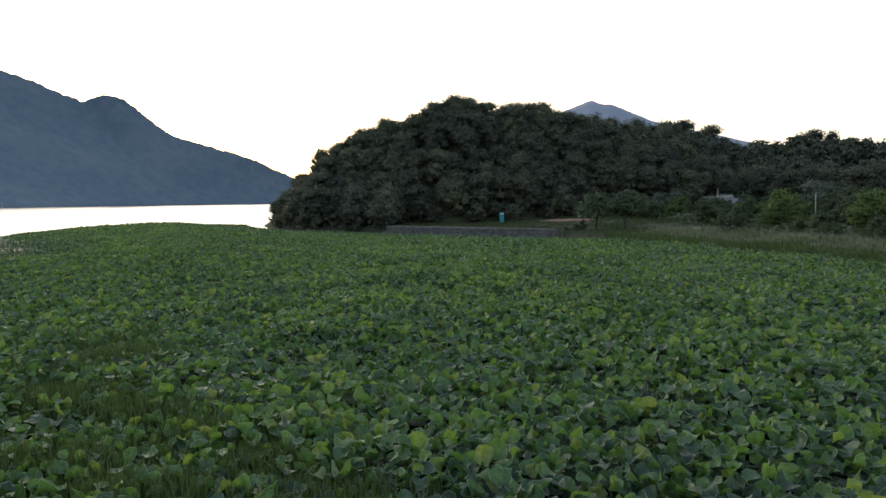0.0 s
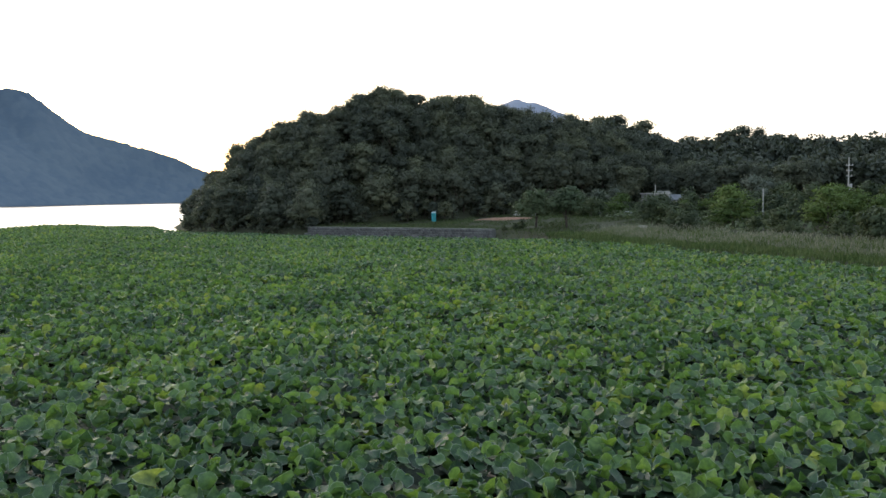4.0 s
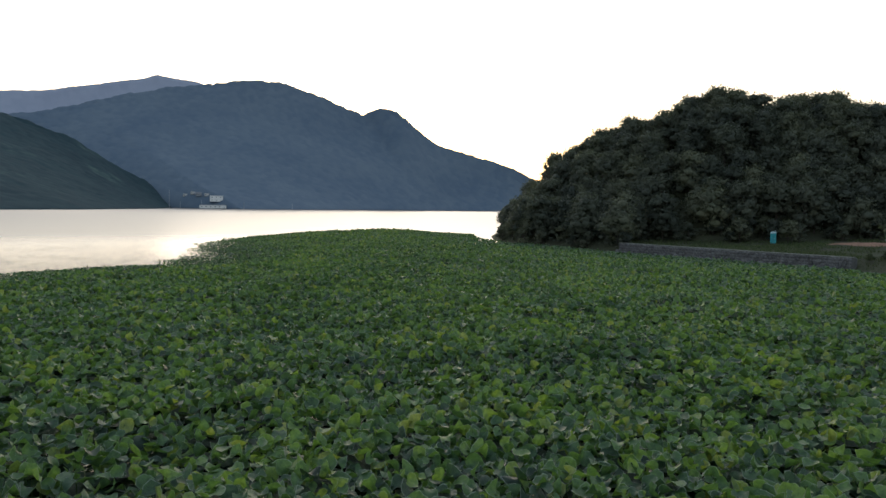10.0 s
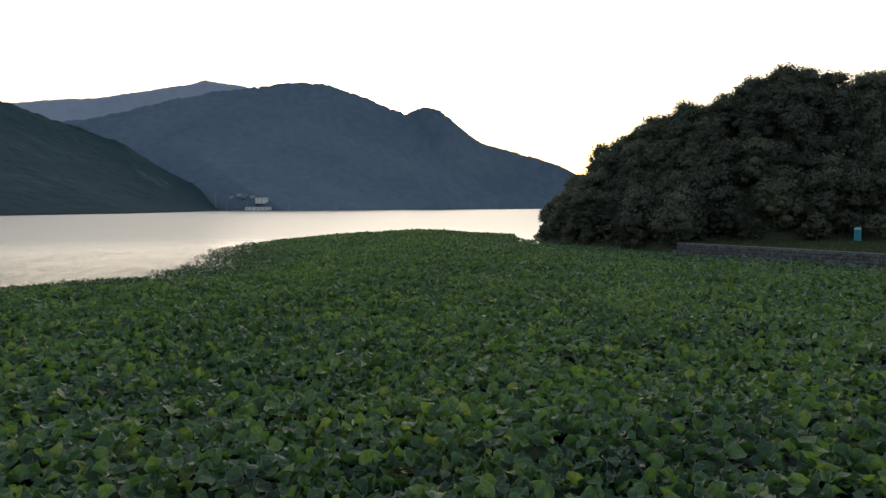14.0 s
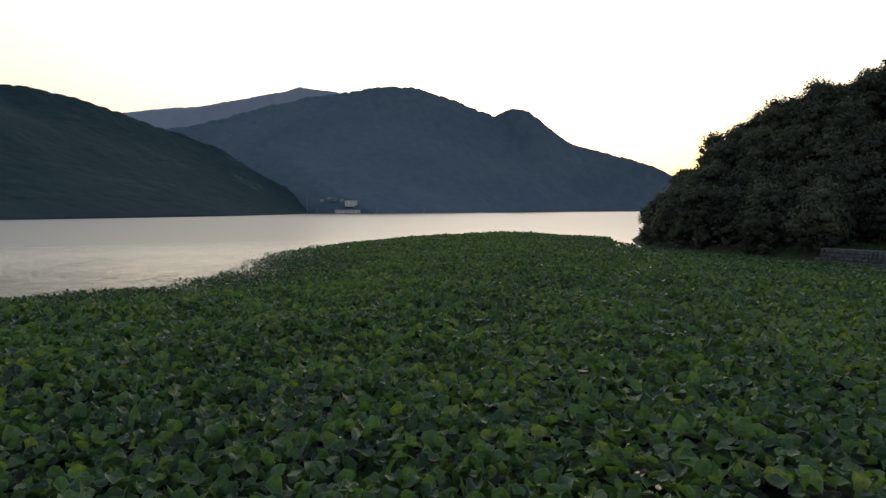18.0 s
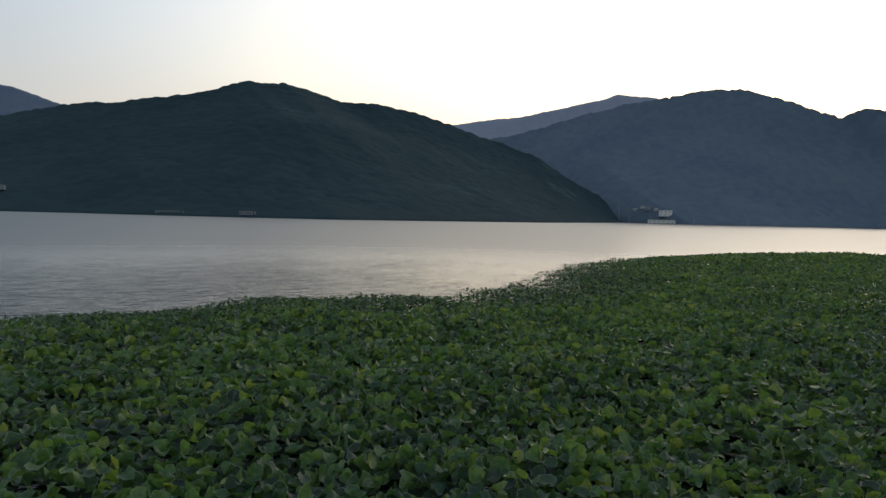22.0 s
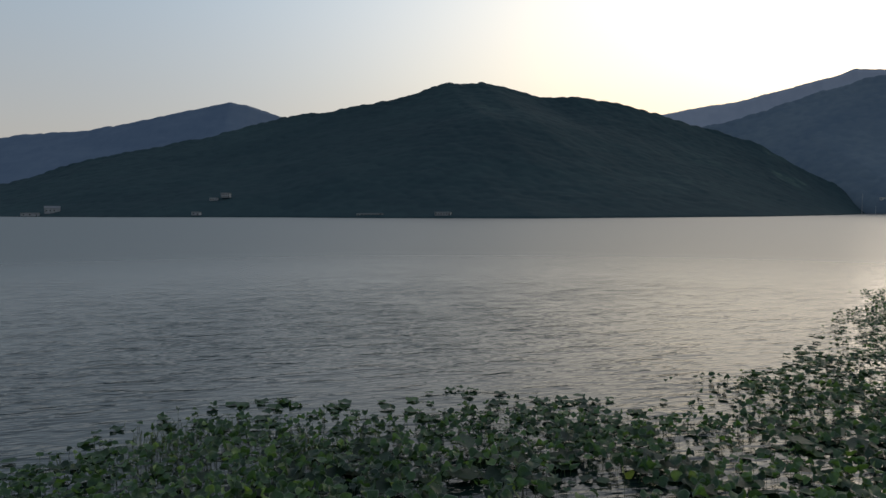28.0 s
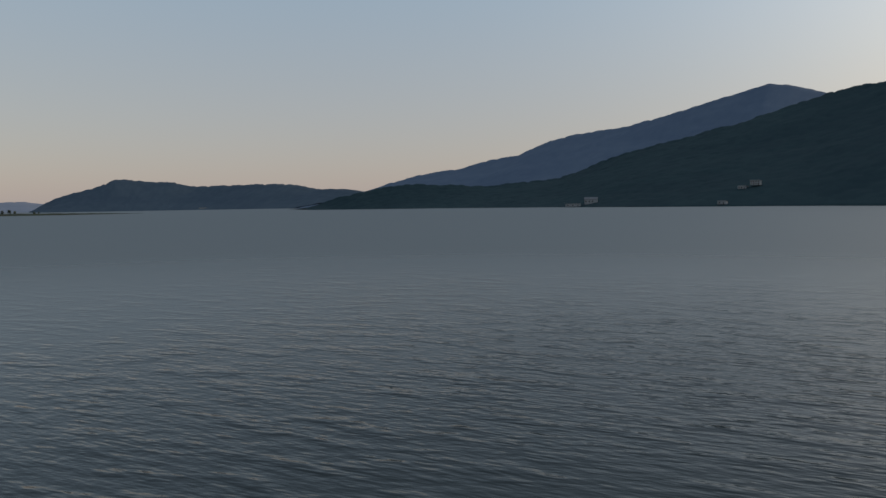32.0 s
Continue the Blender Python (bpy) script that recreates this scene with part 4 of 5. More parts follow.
# taller trees that break the skyline
for cx_, cy_, s in ((-2.5, 183.0, 1.12), (2.0, 183.5, 1.05), (60.0, 213.0, 1.3), (65.5, 212.0, 1.28), (73.0, 211.0, 1.3), (108.0, 231.0, 1.2), (113.0, 232.5, 1.32), (117.5, 231.0, 1.2)):
    plant("forest_tree", FOREST[int(cx_) % 8], cx_, cy_, 37 * s * 10, s, "tall broadleaf tree standing above the wooded ridge", "trees of the wooded hill")
v = np.concatenate(far_v)
far_wood = part("far_wood", np_mesh("far_wood", v, [np.arange(len(v)).reshape(-1, 4)], M_FOREST, True, [("tone", "FLOAT", "value", np.concatenate(far_t))]), None)
far_wood.data.normals_split_custom_set_from_vertices(np.concatenate(far_n).tolist())
tagged(far_wood, "dark green wood along the ridge", "woodland", kind="stuff")

# undergrowth that covers the ground below the trees
ux, uy = scatter(-54, 130, 138, 240, 0.62)
ud = poly_signed(ux, uy, LAND)
ur, (uh, uw) = line_nearest(ux, uy, RIDGE)
bare = (ux > -14) & (ux < 60) & (uy < 148.5 + 0.42 * np.maximum(ux - 12, 0) + 2 * vnoise(ux, uy, 5, 81))
keep = (ud > 0.3) & ~bare & ((rise_of(ur, uh, uw) > 0.3) | (ux < -8))
sx2, sy2 = scatter(36, 130, 38, 160, 0.75)
sd = poly_signed(sx2, sy2, LAND)
keep2 = (sd > 12) & (sd < 60) & (vnoise(sx2, sy2, 6, 83) > -0.5)
for name, x, y, tall, size, mat, label in (("wood_undergrowth", ux[keep], uy[keep], 1.5, 0.34, M_FOREST, "dark undergrowth covering the wooded hill"),
                                           ("bank_scrub", sx2[keep2], sy2[keep2], 1.3, 0.26, M_SHRUB, "low green scrub between the shrubs")):
    n = len(x)
    c = np.stack([x, y, ground_z(x, y) + tall * rng.random(n)], 1)
    nrm = rng.normal(0, 0.6, (n, 3)) + np.array([0, -0.3, 0.8])
    nrm /= np.linalg.norm(nrm, axis=1)[:, None]
    side = np.cross(nrm, rng.normal(size=(n, 3)))
    side /= np.linalg.norm(side, axis=1)[:, None]
    up = np.cross(nrm, side)
    s = size * rng.uniform(0.7, 1.6, (n, 1))
    v = np.stack([c - side * s, c - up * s * 0.7, c + side * s, c + up * s * 0.7], 1).reshape(-1, 3)
    tagged(part(name, np_mesh(name, v, [np.arange(len(v)).reshape(-1, 4)], mat, False, [("tone", "FLOAT", "value", np.repeat(np.clip(rng.normal(0.4, 0.2, n), 0, 1), 4))]), None),
           label, "undergrowth", kind="stuff")

# fine water weeds that stand among the first lotus leaves
weed_v, weed_t = [], []
for wx_, wy_, wr in ((-11.5, 21.0, 1.7), (-8.2, 19.5, 1.1), (-5.2, 18.0, 1.5), (-3.4, 15.6, 1.0), (-8.8, 15.6, 1.3), (-12.0, 26.5, 1.6), (-16.0, 30.0, 2.2), (-2.2, 13.6, 1.2), (-6.0, 13.8, 1.1), (-14.5, 23.5, 1.5),
                     (-58.4, 66.0, 1.2), (-57.0, 70.0, 0.9)):
    n = int((300 if wx_ < -50 else 1500) * wr)
    x, y = wx_ + rng.normal(0, wr * 0.75, n), wy_ + rng.normal(0, wr * 0.5, n)
    low_edge = wx_ < -50
    z0 = np.full(n, -0.1 if low_edge else 0.35)
    h, a = rng.uniform(0.2, 0.42, n) if low_edge else rng.uniform(0.5, 0.85, n), rng.uniform(0, 6.28, n)
    w = 0.012
    base = np.stack([x, y, z0], 1)
    tip = base + np.stack([rng.normal(0, 0.12, n), rng.normal(0, 0.12, n), h], 1)
    side = np.stack([np.cos(a) * w, np.sin(a) * w, 0 * a], 1)
    weed_v.append(np.stack([base - side, base + side, tip + side * 0.5, tip - side * 0.5], 1).reshape(-1, 3))
    weed_t.append(np.repeat(rng.random(n) * 0.7, 4))
v = np.concatenate(weed_v)
tagged(part("water_weed", np_mesh("water_weed", v, [np.arange(len(v)).reshape(-1, 4)], M_GRASS, False, [("tone", "FLOAT", "value", np.concatenate(weed_t))]), None, lotus,
            "fine olive-green weed"), kind="stuff")


# ---------------------------------------------------------------- shore to the east
SHRUB = [tree_kind(200 + s, 4.2 + 0.6 * (s % 3), 2.6 + 0.4 * (s % 2), 0.1, 15, 1050, 0.19, M_SHRUB, 0.10) for s in range(6)]
ACACIA = [tree_kind(230 + s, 5.8, 3.4, 0.6, 15, 1500, 0.16, M_BRIGHT, 0.11, 0.45) for s in range(2)]
M_ROUND = foliage_material("round_tree_leaves", (0.054, 0.078, 0.050), (0.084, 0.114, 0.066), (0.125, 0.156, 0.084), 0.27)
ROUND = [tree_kind(240 + s, 5.6, 3.1, 1.5, 17, 2300, 0.15, M_ROUND, 0.17, 0.7) for s in range(2)]

plant("round_tree", ROUND[0], 22.6, 119.0, 20, 1.22, "round-headed green tree beside the retaining wall", "pair of round trees")
plant("round_tree", ROUND[1], 27.0, 116.6, 80, 1.2, "round-headed green tree with a forked trunk", "pair of round trees")
for bx, by, s, turn in ((17.6, 118.5, 0.20, 0), (19.2, 117.4, 0.26, 50), (20.6, 119.5, 0.34, 90), (30.5, 112.5, 0.22, 30)):
    plant("bush", SHRUB[int(bx) % 6], bx, by, turn, s, "low dark green bush at the end of the wall", "low bushes by the wall")

hx, hy = scatter(33, 150, 40, 172, 4.0)
hd = poly_signed(hx, hy, LAND)
keep = (hd > 12.5) & (hd < 52) & (np.hypot(hx - 59, hy - 160) > 7) & (np.hypot(hx - 52, hy - 63) > 7) & (hy < 150 + 0.1 * hx) & (rng.random(len(hx)) < 0.86)
keep &= (hy > 46) | (hd > 20)
for gx_, gy_, gr_ in ((47.0, 103.0, 6.0), (43.5, 97.0, 4.0), (32.5, 117.0, 7.0), (36.0, 126.0, 6.0), (50.0, 88.0, 5.0)):
    keep &= np.hypot(hx - gx_, hy - gy_) > gr_
for ax_, ay_, as_, at_ in ((47.0, 104.0, 1.08, 10), (44.8, 101.0, 0.78, 140), (50.5, 88.5, 1.0, 60), (53.5, 92.5, 1.0, 200)):
    plant("acacia_tree", ACACIA[int(at_) % 2], ax_, ay_, at_, as_, "spreading light yellow-green tree behind the reeds", "light green trees of the bank")
for x, y, d in zip(hx[keep], hy[keep], hd[keep]):
    bright = rng.random() < 0.12 and d < 34
    kind = ACACIA[int(rng.integers(2))] if bright else SHRUB[int(rng.integers(6))]
    s = rng.uniform(0.70, 1.15) * (0.62 + 0.010 * min(d, 50)) * (1 + 0.25 * min(1.0, max(0.0, (x - 55) / 40))) * (0.45 if (44 < x < 66 and 128 < y < 163) else 0.4 if math.hypot(x - 53, y - 107) < 5 or math.hypot(x - 65, y - 105) < 5.5 or math.hypot(x - 61, y - 98) < 3 else 1.0)
    plant("acacia_tree" if bright else "shrub", kind, x, y, rng.uniform(0, 360), s,
          "light yellow-green feathery tree behind the reeds" if bright else "dense green shrub behind the reed bank",
          "light green trees of the bank" if bright else "shrubs of the bank")

# taller grey-green trees that stand pale before the wood
M_SILVER = foliage_material("silver_leaves", (0.090, 0.108, 0.090), (0.128, 0.148, 0.120), (0.170, 0.190, 0.150), 0.30)
SILVER = [tree_kind(250 + s, 8.6, 3.6, 0.8, 19, 1800, 0.16, M_SILVER, 0.14, 0.8) for s in range(2)]
for k, (x, y, s) in enumerate(((61.5, 127.3, 0.92), (66.0, 129.5, 0.80), (44.0, 146.0, 0.72), (40.5, 147.5, 0.62))):
    plant("silver_tree", SILVER[k % 2], x, y, 77 * k, s, "pale grey-green tree standing before the dark wood", "grey-green trees of the bank")

# shrubs under the wood, along its foot
WOOD_SHRUB = [tree_kind(260 + s, 8.4, 4.0, 0.2, 14, 600, 0.36, M_FOREST) for s in range(3)]
ux, uy = scatter(-52, 58, 136, 172, 2.6)
ud = poly_signed(ux, uy, LAND)
edge = 149.5 + 0.42 * np.maximum(ux - 12, 0)
keep = (ud > -0.6) & (((ux < -13) & (ud < 6)) | ((ux >= -13) & (np.abs(uy - edge - 1.0) < 2.2) & (np.hypot(ux - 8.5, uy - 147.2) > 2.0)))
for x, y in zip(ux[keep], uy[keep]):
    k = WOOD_SHRUB[int(rng.integers(3))]
    plant("undergrowth_shrub", k, x, y, rng.uniform(0, 360), rng.uniform(0.34, 0.58), "dark undergrowth shrub at the foot of the wood", "undergrowth of the wooded hill")


def tall_tree():
    """A tall loose-crowned poplar with a dark trunk."""
    rnd = np.random.default_rng(77)
    lobes = []
    for k in range(46):
        # a broad dense head below, a loose narrow top above
        z, a = 2.6 + 6.6 * rnd.random(), rnd.uniform(0, 2 * np.pi)
        reach = 4.2 * math.sqrt(rnd.random()) * min(1.0, 0.55 + 0.18 * (z - 1.5)) * min(1.0, (11.5 - z) / 4)
        lobes.append((reach * math.cos(a), reach * math.sin(a), z, rnd.uniform(0.9, 1.5)))
    for k in range(30):
        z, a = 9.0 + 6.8 * k / 29, rnd.uniform(0, 2 * np.pi)
        reach = rnd.uniform(0.4, 3.0) * min(1.0, (17.2 - z) / 5)
        lobes.append((reach * math.cos(a), reach * math.sin(a), z, rnd.uniform(0.45, 0.85)))
    t = thing("poplar_tree", pose(53.0, 63.5, float(ground_z(53.0, 63.5)), 0, 0, 0), "tall yellow-green poplar with a dark trunk", "tree")
    part("trunk", trunk_mesh("trunk", 16.2, 0.30, lobes[30:], rnd, 40, 0.004), None, t)
    part("crown", crown_mesh("crown", lobes, 26000, 0.125, M_POPLAR, rnd, 1.0, False, 0.7), None, t)


tall_tree()


def reeds():
    """Reed and grass bank between lotus and shrubs."""
    x, y = scatter(22, 62, -10, 112, 0.28)
    d = poly_signed(x, y, LAND)
    keep = (d > -0.6) & (d < 12) & (rng.random(len(x)) < 0.95 - 0.04 * np.maximum(d, 0)) & (y < 107 + 3 * vnoise(x, y, 6, 71))
    x, y, d = x[keep], y[keep], d[keep]
    z = ground_z(x, y)
    n = len(x)
    h = (0.40 + 0.42 * smoothstep(0, 6, d)) * (1 + 0.35 * vnoise(x, y, 5, 31)) * rng.uniform(0.7, 1.3, n) * 1.1
    parts_v, parts_t = [], []
    for _ in range(4):
        a, lean = rng.uniform(0, 6.28, n), rng.uniform(0.1, 0.45, n) * h
        w = rng.uniform(0.012, 0.03, n) * 1.6
        dx, dy = np.cos(a), np.sin(a)
        ox, oy = x + rng.normal(0, 0.1, n), y + rng.normal(0, 0.1, n)
        hh = h * rng.uniform(0.7, 1.1, n)
        base = np.stack([ox, oy, z - 0.05], 1)
        side = np.stack([-dy * w, dx * w, 0 * w], 1)
        mid = base + np.stack([dx * lean * 0.35, dy * lean * 0.35, hh * 0.6], 1)
        tip = base + np.stack([dx * lean, dy * lean, hh], 1)
        parts_v.append(np.stack([base - side, base + side, mid + side, mid - side, mid - side, mid + side, tip, tip - side * 0.2], 1).reshape(-1, 3))
        parts_t.append(np.repeat(np.clip(0.45 + 0.25 * rng.standard_normal(n) + 0.2 * vnoise(x, y, 3, 33), 0, 1), 8))
    v = np.concatenate(parts_v)
    t = thing("reed_bank", Matrix(), "bank of tall grass and reeds along the lotus bed", "reeds", kind="stuff")
    tagged(part("blades", np_mesh("blades", v, [np.arange(len(v)).reshape(-1, 4)], M_GRASS, False, [("tone", "FLOAT", "value", np.concatenate(parts_t))]), None, t), kind="stuff")
    s = (d > 4.0) & (rng.random(n) < 0.9) & (vnoise(x, y, 7, 35) > -0.6)
    px, py, pz, ph = x[s], y[s], z[s], h[s] * rng.uniform(1.15, 1.45, s.sum())
    m = len(px)
    quads = []
    for k in range(5):
        a = rng.uniform(0, 6.28, m)
        dx, dy, w, l = np.cos(a) * 0.12, np.sin(a) * 0.12, rng.uniform(0.008, 0.018, m), rng.uniform(0.25, 0.5, m)
        c = np.stack([px + rng.normal(0, 0.14, m), py + rng.normal(0, 0.14, m), pz + ph * rng.uniform(0.75, 1.05, m) - l], 1)
        side = np.stack([-np.sin(a) * w, np.cos(a) * w, 0 * w], 1)
        up = np.stack([dx, dy, l], 1)
        quads.append(np.stack([c, c + up * 0.5 + side, c + up, c + up * 0.5 - side], 1).reshape(-1, 3))
    v = np.concatenate(quads)
    tagged(part("plumes", np_mesh("plumes", v, [np.arange(len(v)).reshape(-1, 4)], M_PLUME, False, [("tone", "FLOAT", "value", rng.random(len(v)))]), None, t,
                "pale dry grass plumes"), kind="stuff")


reeds()


def meadow_grass():
    """Rough grass on the terrace behind the wall."""
    x, y = scatter(-15, 62, 98, 160, 0.42)
    d = poly_signed(x, y, LAND)
    keep = (d > 0.2) & (y > 106 - 0.2 * x) & (y < 150 + 0.42 * np.maximum(x - 12, 0)) & (np.hypot((x - 21.5) / 6, (y - 141) / 5.5) > 1) & (fractal(x, y, 4, 91, 2) > -0.35)
    x, y = x[keep], y[keep]
    z, n = ground_z(x, y), len(x)
    parts_v = []
    for _ in range(3):
        a, w, h = rng.uniform(0, 6.28, n), rng.uniform(0.02, 0.05, n), rng.uniform(0.15, 0.45, n)
        base = np.stack([x + rng.normal(0, 0.15, n), y + rng.normal(0, 0.15, n), z - 0.03], 1)
        side = np.stack([np.cos(a) * w, np.sin(a) * w, 0 * w], 1)
        tip = base + np.stack([rng.normal(0, 0.12, n), rng.normal(0, 0.12, n), h], 1)
        parts_v.append(np.stack([base - side, base + side, tip + side * 0.3, tip - side * 0.3], 1).reshape(-1, 3))
    v = np.concatenate(parts_v)
    ob = part("meadow_grass", np_mesh("meadow_grass", v, [np.arange(len(v)).reshape(-1, 4)], M_MEADOW, False, [("tone", "FLOAT", "value", np.repeat(rng.random(len(v) // 4) * 0.8, 4))]), None)
    tagged(ob, "rough short grass on the terrace behind the wall", "grass", kind="stuff")


meadow_grass()


def booth():
    """Portable toilet booth with a domed roof."""
    bx, by = 8.5, 147.2
    t = thing("toilet_booth", pose(bx, by, float(ground_z(bx, by)) - 0.03, 0, 0, -8) @ Matrix.Diagonal((0.74, 0.8, 0.92, 1)), "small turquoise portable toilet booth on the grass", "toilet")
    part("skid", new_box(0, 0, 0.07, 1.2, 1.2, 0.14, 0.02), M_DARK, t)
    part("body", new_box(0, 0, 1.02, 1.12, 1.12, 1.78, 0.04), M_TEAL, t)
    part("door", new_box(0, -0.575, 1.0, 0.78, 0.04, 1.62, 0.015), M_TEAL_DARK, t, "darker turquoise door")
    part("door_handle", new_box(0.30, -0.615, 1.0, 0.05, 0.04, 0.16, 0.01), M_STEEL, t)
    bm = bmesh.new()
    bmesh.ops.create_uvsphere(bm, u_segments=16, v_segments=8, radius=0.62)
    for v in bm.verts:
        v.co = Vector((max(-0.6, min(0.6, v.co.x * 1.25)), max(-0.6, min(0.6, v.co.y * 1.25)), 1.90 + max(0, v.co.z) * 0.5))
    part("roof", bm, M_PALE_PLASTIC, t, "pale domed roof")
    part("vent_pipe", tube(bmesh.new(), (0.4, 0.45, 1.9), (0.4, 0.45, 2.45), 0.05, 0.05, 10), M_PALE_PLASTIC, t)
    part("side_vent", new_box(-0.575, 0, 1.65, 0.03, 0.6, 0.12, 0.01), M_DARK, t)


booth()


def lamp_or_pole(x, y, height, arms, label, name="utility_pole", transformer=False, turn=0.0):
    z = float(ground_z(x, y))
    t = thing(name, pose(x, y, z, 0, 0, turn), label, "utility pole", "utility poles")
    part("pole", tube(bmesh.new(), (0, 0, -0.3), (0, 0, height), 0.12, 0.075, 12), M_CONCRETE, t)
    for k in range(arms):
        h = height - 1.2 - 0.8 * k
        arm = part("crossarm", new_box(0, -0.12, h, 1.4 - 0.2 * k, 0.08, 0.08, 0.01), M_STEEL, t, "steel crossarm")
        for dx in (-0.6, 0, 0.6) if k == 0 else (-0.45, 0.45):
            bm = tube(bmesh.new(), (dx, -0.12, h + 0.045), (dx, -0.12, h + 0.13), 0.045, 0.06, 8)
            part("insulator", tube(bm, (dx, -0.12, h + 0.13), (dx, -0.12, h + 0.24), 0.05, 0.025, 8), M_CERAMIC, arm)
    if transformer:
        can = part("transformer", tube(bmesh.new(), (0.1, -0.34, height - 4.7), (0.1, -0.34, height - 4.0), 0.2, 0.2, 12), M_STEEL, t, "grey transformer can")
        part("lid", tube(bmesh.new(), (0.1, -0.34, height - 4.0), (0.1, -0.34, height - 3.92), 0.22, 0.14, 12), M_STEEL, can)
        part("transformer_bracket", new_box(0, -0.25, height - 4.75, 0.9, 0.3, 0.07, 0.01), M_STEEL, t)
    return t


lamp_or_pole(54.2, 109.8, 4.7, 0, "slim concrete pole among the shrubs")
lamp_or_pole(68.0, 111.2, 9.0, 3, "concrete utility pole with crossarms and a transformer", transformer=True, turn=15)
lamp_or_pole(113.5, 138.0, 8.6, 2, "concrete utility pole beside the wood", turn=40)
lamp_or_pole(56.6, 158.5, 4.6, 0, "slim concrete pole in front of the white house")


def house(name, x, y, w, dpt, h, turn, label, windows=3, storeys=1, roof="flat", z=None, wall=None, group=""):
    """A plain house: walls, roof slab or gable, framed windows and a door."""
    wall = wall or M_WHITE
    z = float(ground_z(x, y)) if z is None else z
    t = thing(name, pose(x, y, z - 0.2, 0, 0, turn), label, "house", group)
    part("wall", new_box(0, 0, h / 2, w, dpt, h, 0.03), wall, t)
    if roof == "flat":
        part("roof", new_box(0, 0, h + 0.12, w + 0.5, dpt + 0.5, 0.24, 0.03), M_COPING if wall is M_DULL else M_CONCRETE, t)
        part("parapet", new_box(0, -dpt / 2 + 0.1, h + 0.44, w + 0.1, 0.18, 0.4, 0.02), wall, t)
    else:
        bm = bmesh.new()
        a, b, e, r = w / 2 + 0.4, dpt / 2 + 0.4, h, h + dpt * 0.28
        vs = [bm.verts.new(p) for p in ((-a, -b, e), (a, -b, e), (a, b, e), (-a, b, e), (-a, 0, r), (a, 0, r),
                                       (-a, -b, e - 0.15), (a, -b, e - 0.15), (a, b, e - 0.15), (-a, b, e - 0.15))]
        for q in ((0, 1, 5, 4), (2, 3, 4, 5), (0, 4, 3), (1, 2, 5), (6, 9, 8, 7), (0, 6, 7, 1), (1, 7, 8, 2), (2, 8, 9, 3), (3, 9, 6, 0)):
            bm.faces.new([vs[k] for k in q])
        part("roof", bm, M_ROOF, t, "blue-grey tin roof")
    fh = h / storeys
    for s in range(storeys):
        for k in range(windows):
            wx_ = (k + 0.5) / windows * w - w / 2
            if s == 0 and k == windows - 1:
                door = part("door", new_box(wx_, -dpt / 2 - 0.02, 1.05, 0.95, 0.06, 2.05, 0.01), M_DARK, t)
                part("door_handle", new_box(wx_ + 0.35, -dpt / 2 - 0.07, 1.05, 0.04, 0.05, 0.14), M_STEEL, door)
                continue
            ww, wh = min(1.5, w / windows * 0.6), min(1.2, fh * 0.42)
            zc = s * fh + fh * 0.55
            win = part("window", new_box(wx_, -dpt / 2 - 0.01, zc, ww, 0.05, wh, 0.005), M_GLASS, t)
            for q in (-1, 1):
                part("window_frame", new_box(wx_ + q * ww / 2, -dpt / 2 - 0.03, zc, 0.07, 0.07, wh + 0.07), M_CONCRETE, win)
                part("window_frame", new_box(wx_, -dpt / 2 - 0.03, zc + q * wh / 2, ww - 0.08, 0.07, 0.07), M_CONCRETE, win)
    return t


house("white_house", 58.5, 163.5, 3.9, 5.0, 2.6, 14, "small pale flat-roofed house among the trees", 3, wall=M_HOUSE)
house("tin_roof_house", 63.4, 165.5, 4.8, 4.0, 1.5, 14, "low house with a blue-grey tin roof beside the white house", 3, roof="gable", wall=M_DULL)


def parked_van():
    t = thing("van", pose(57.5, 65.0, float(ground_z(57.5, 65.0)), 0, 0, 30), "white van parked behind the poplar", "van")
    bm = new_box(0, 0, 1.05, 4.4, 1.7, 1.35, 0.16)
    for v in bm.verts:
        if v.co.x > 1.6 and v.co.z > 1.1:
            v.co.x -= 0.7
    part("body", bm, M_WHITE, t)
    part("windscreen", new_box(1.56, 0, 1.38, 0.12, 1.4, 0.5, 0.03), M_GLASS, t)
    for q in (-1, 1):
        part("side_window", new_box(0.1, q * 0.855, 1.4, 2.4, 0.03, 0.42, 0.01), M_GLASS, t)
        part("headlight", new_box(2.19, q * 0.62, 0.75, 0.05, 0.28, 0.18, 0.01), M_GLASS, t)
        for wx_ in (-1.35, 1.35):
            wheel = thing("wheel", pose(0, 0, 0), "", "")
            wheel.parent = t
            part("tyre", tube(bmesh.new(), (wx_, q * 0.70, 0.32), (wx_, q * 0.90, 0.32), 0.32, 0.32, 18), M_RUBBER, wheel)
            part("rim", tube(bmesh.new(), (wx_, q * 0.88, 0.32), (wx_, q * 0.915, 0.32), 0.19, 0.17, 14), M_STEEL, wheel)
    part("bumper", new_box(2.22, 0, 0.45, 0.12, 1.6, 0.2, 0.03), M_DARK, t)


parked_van()


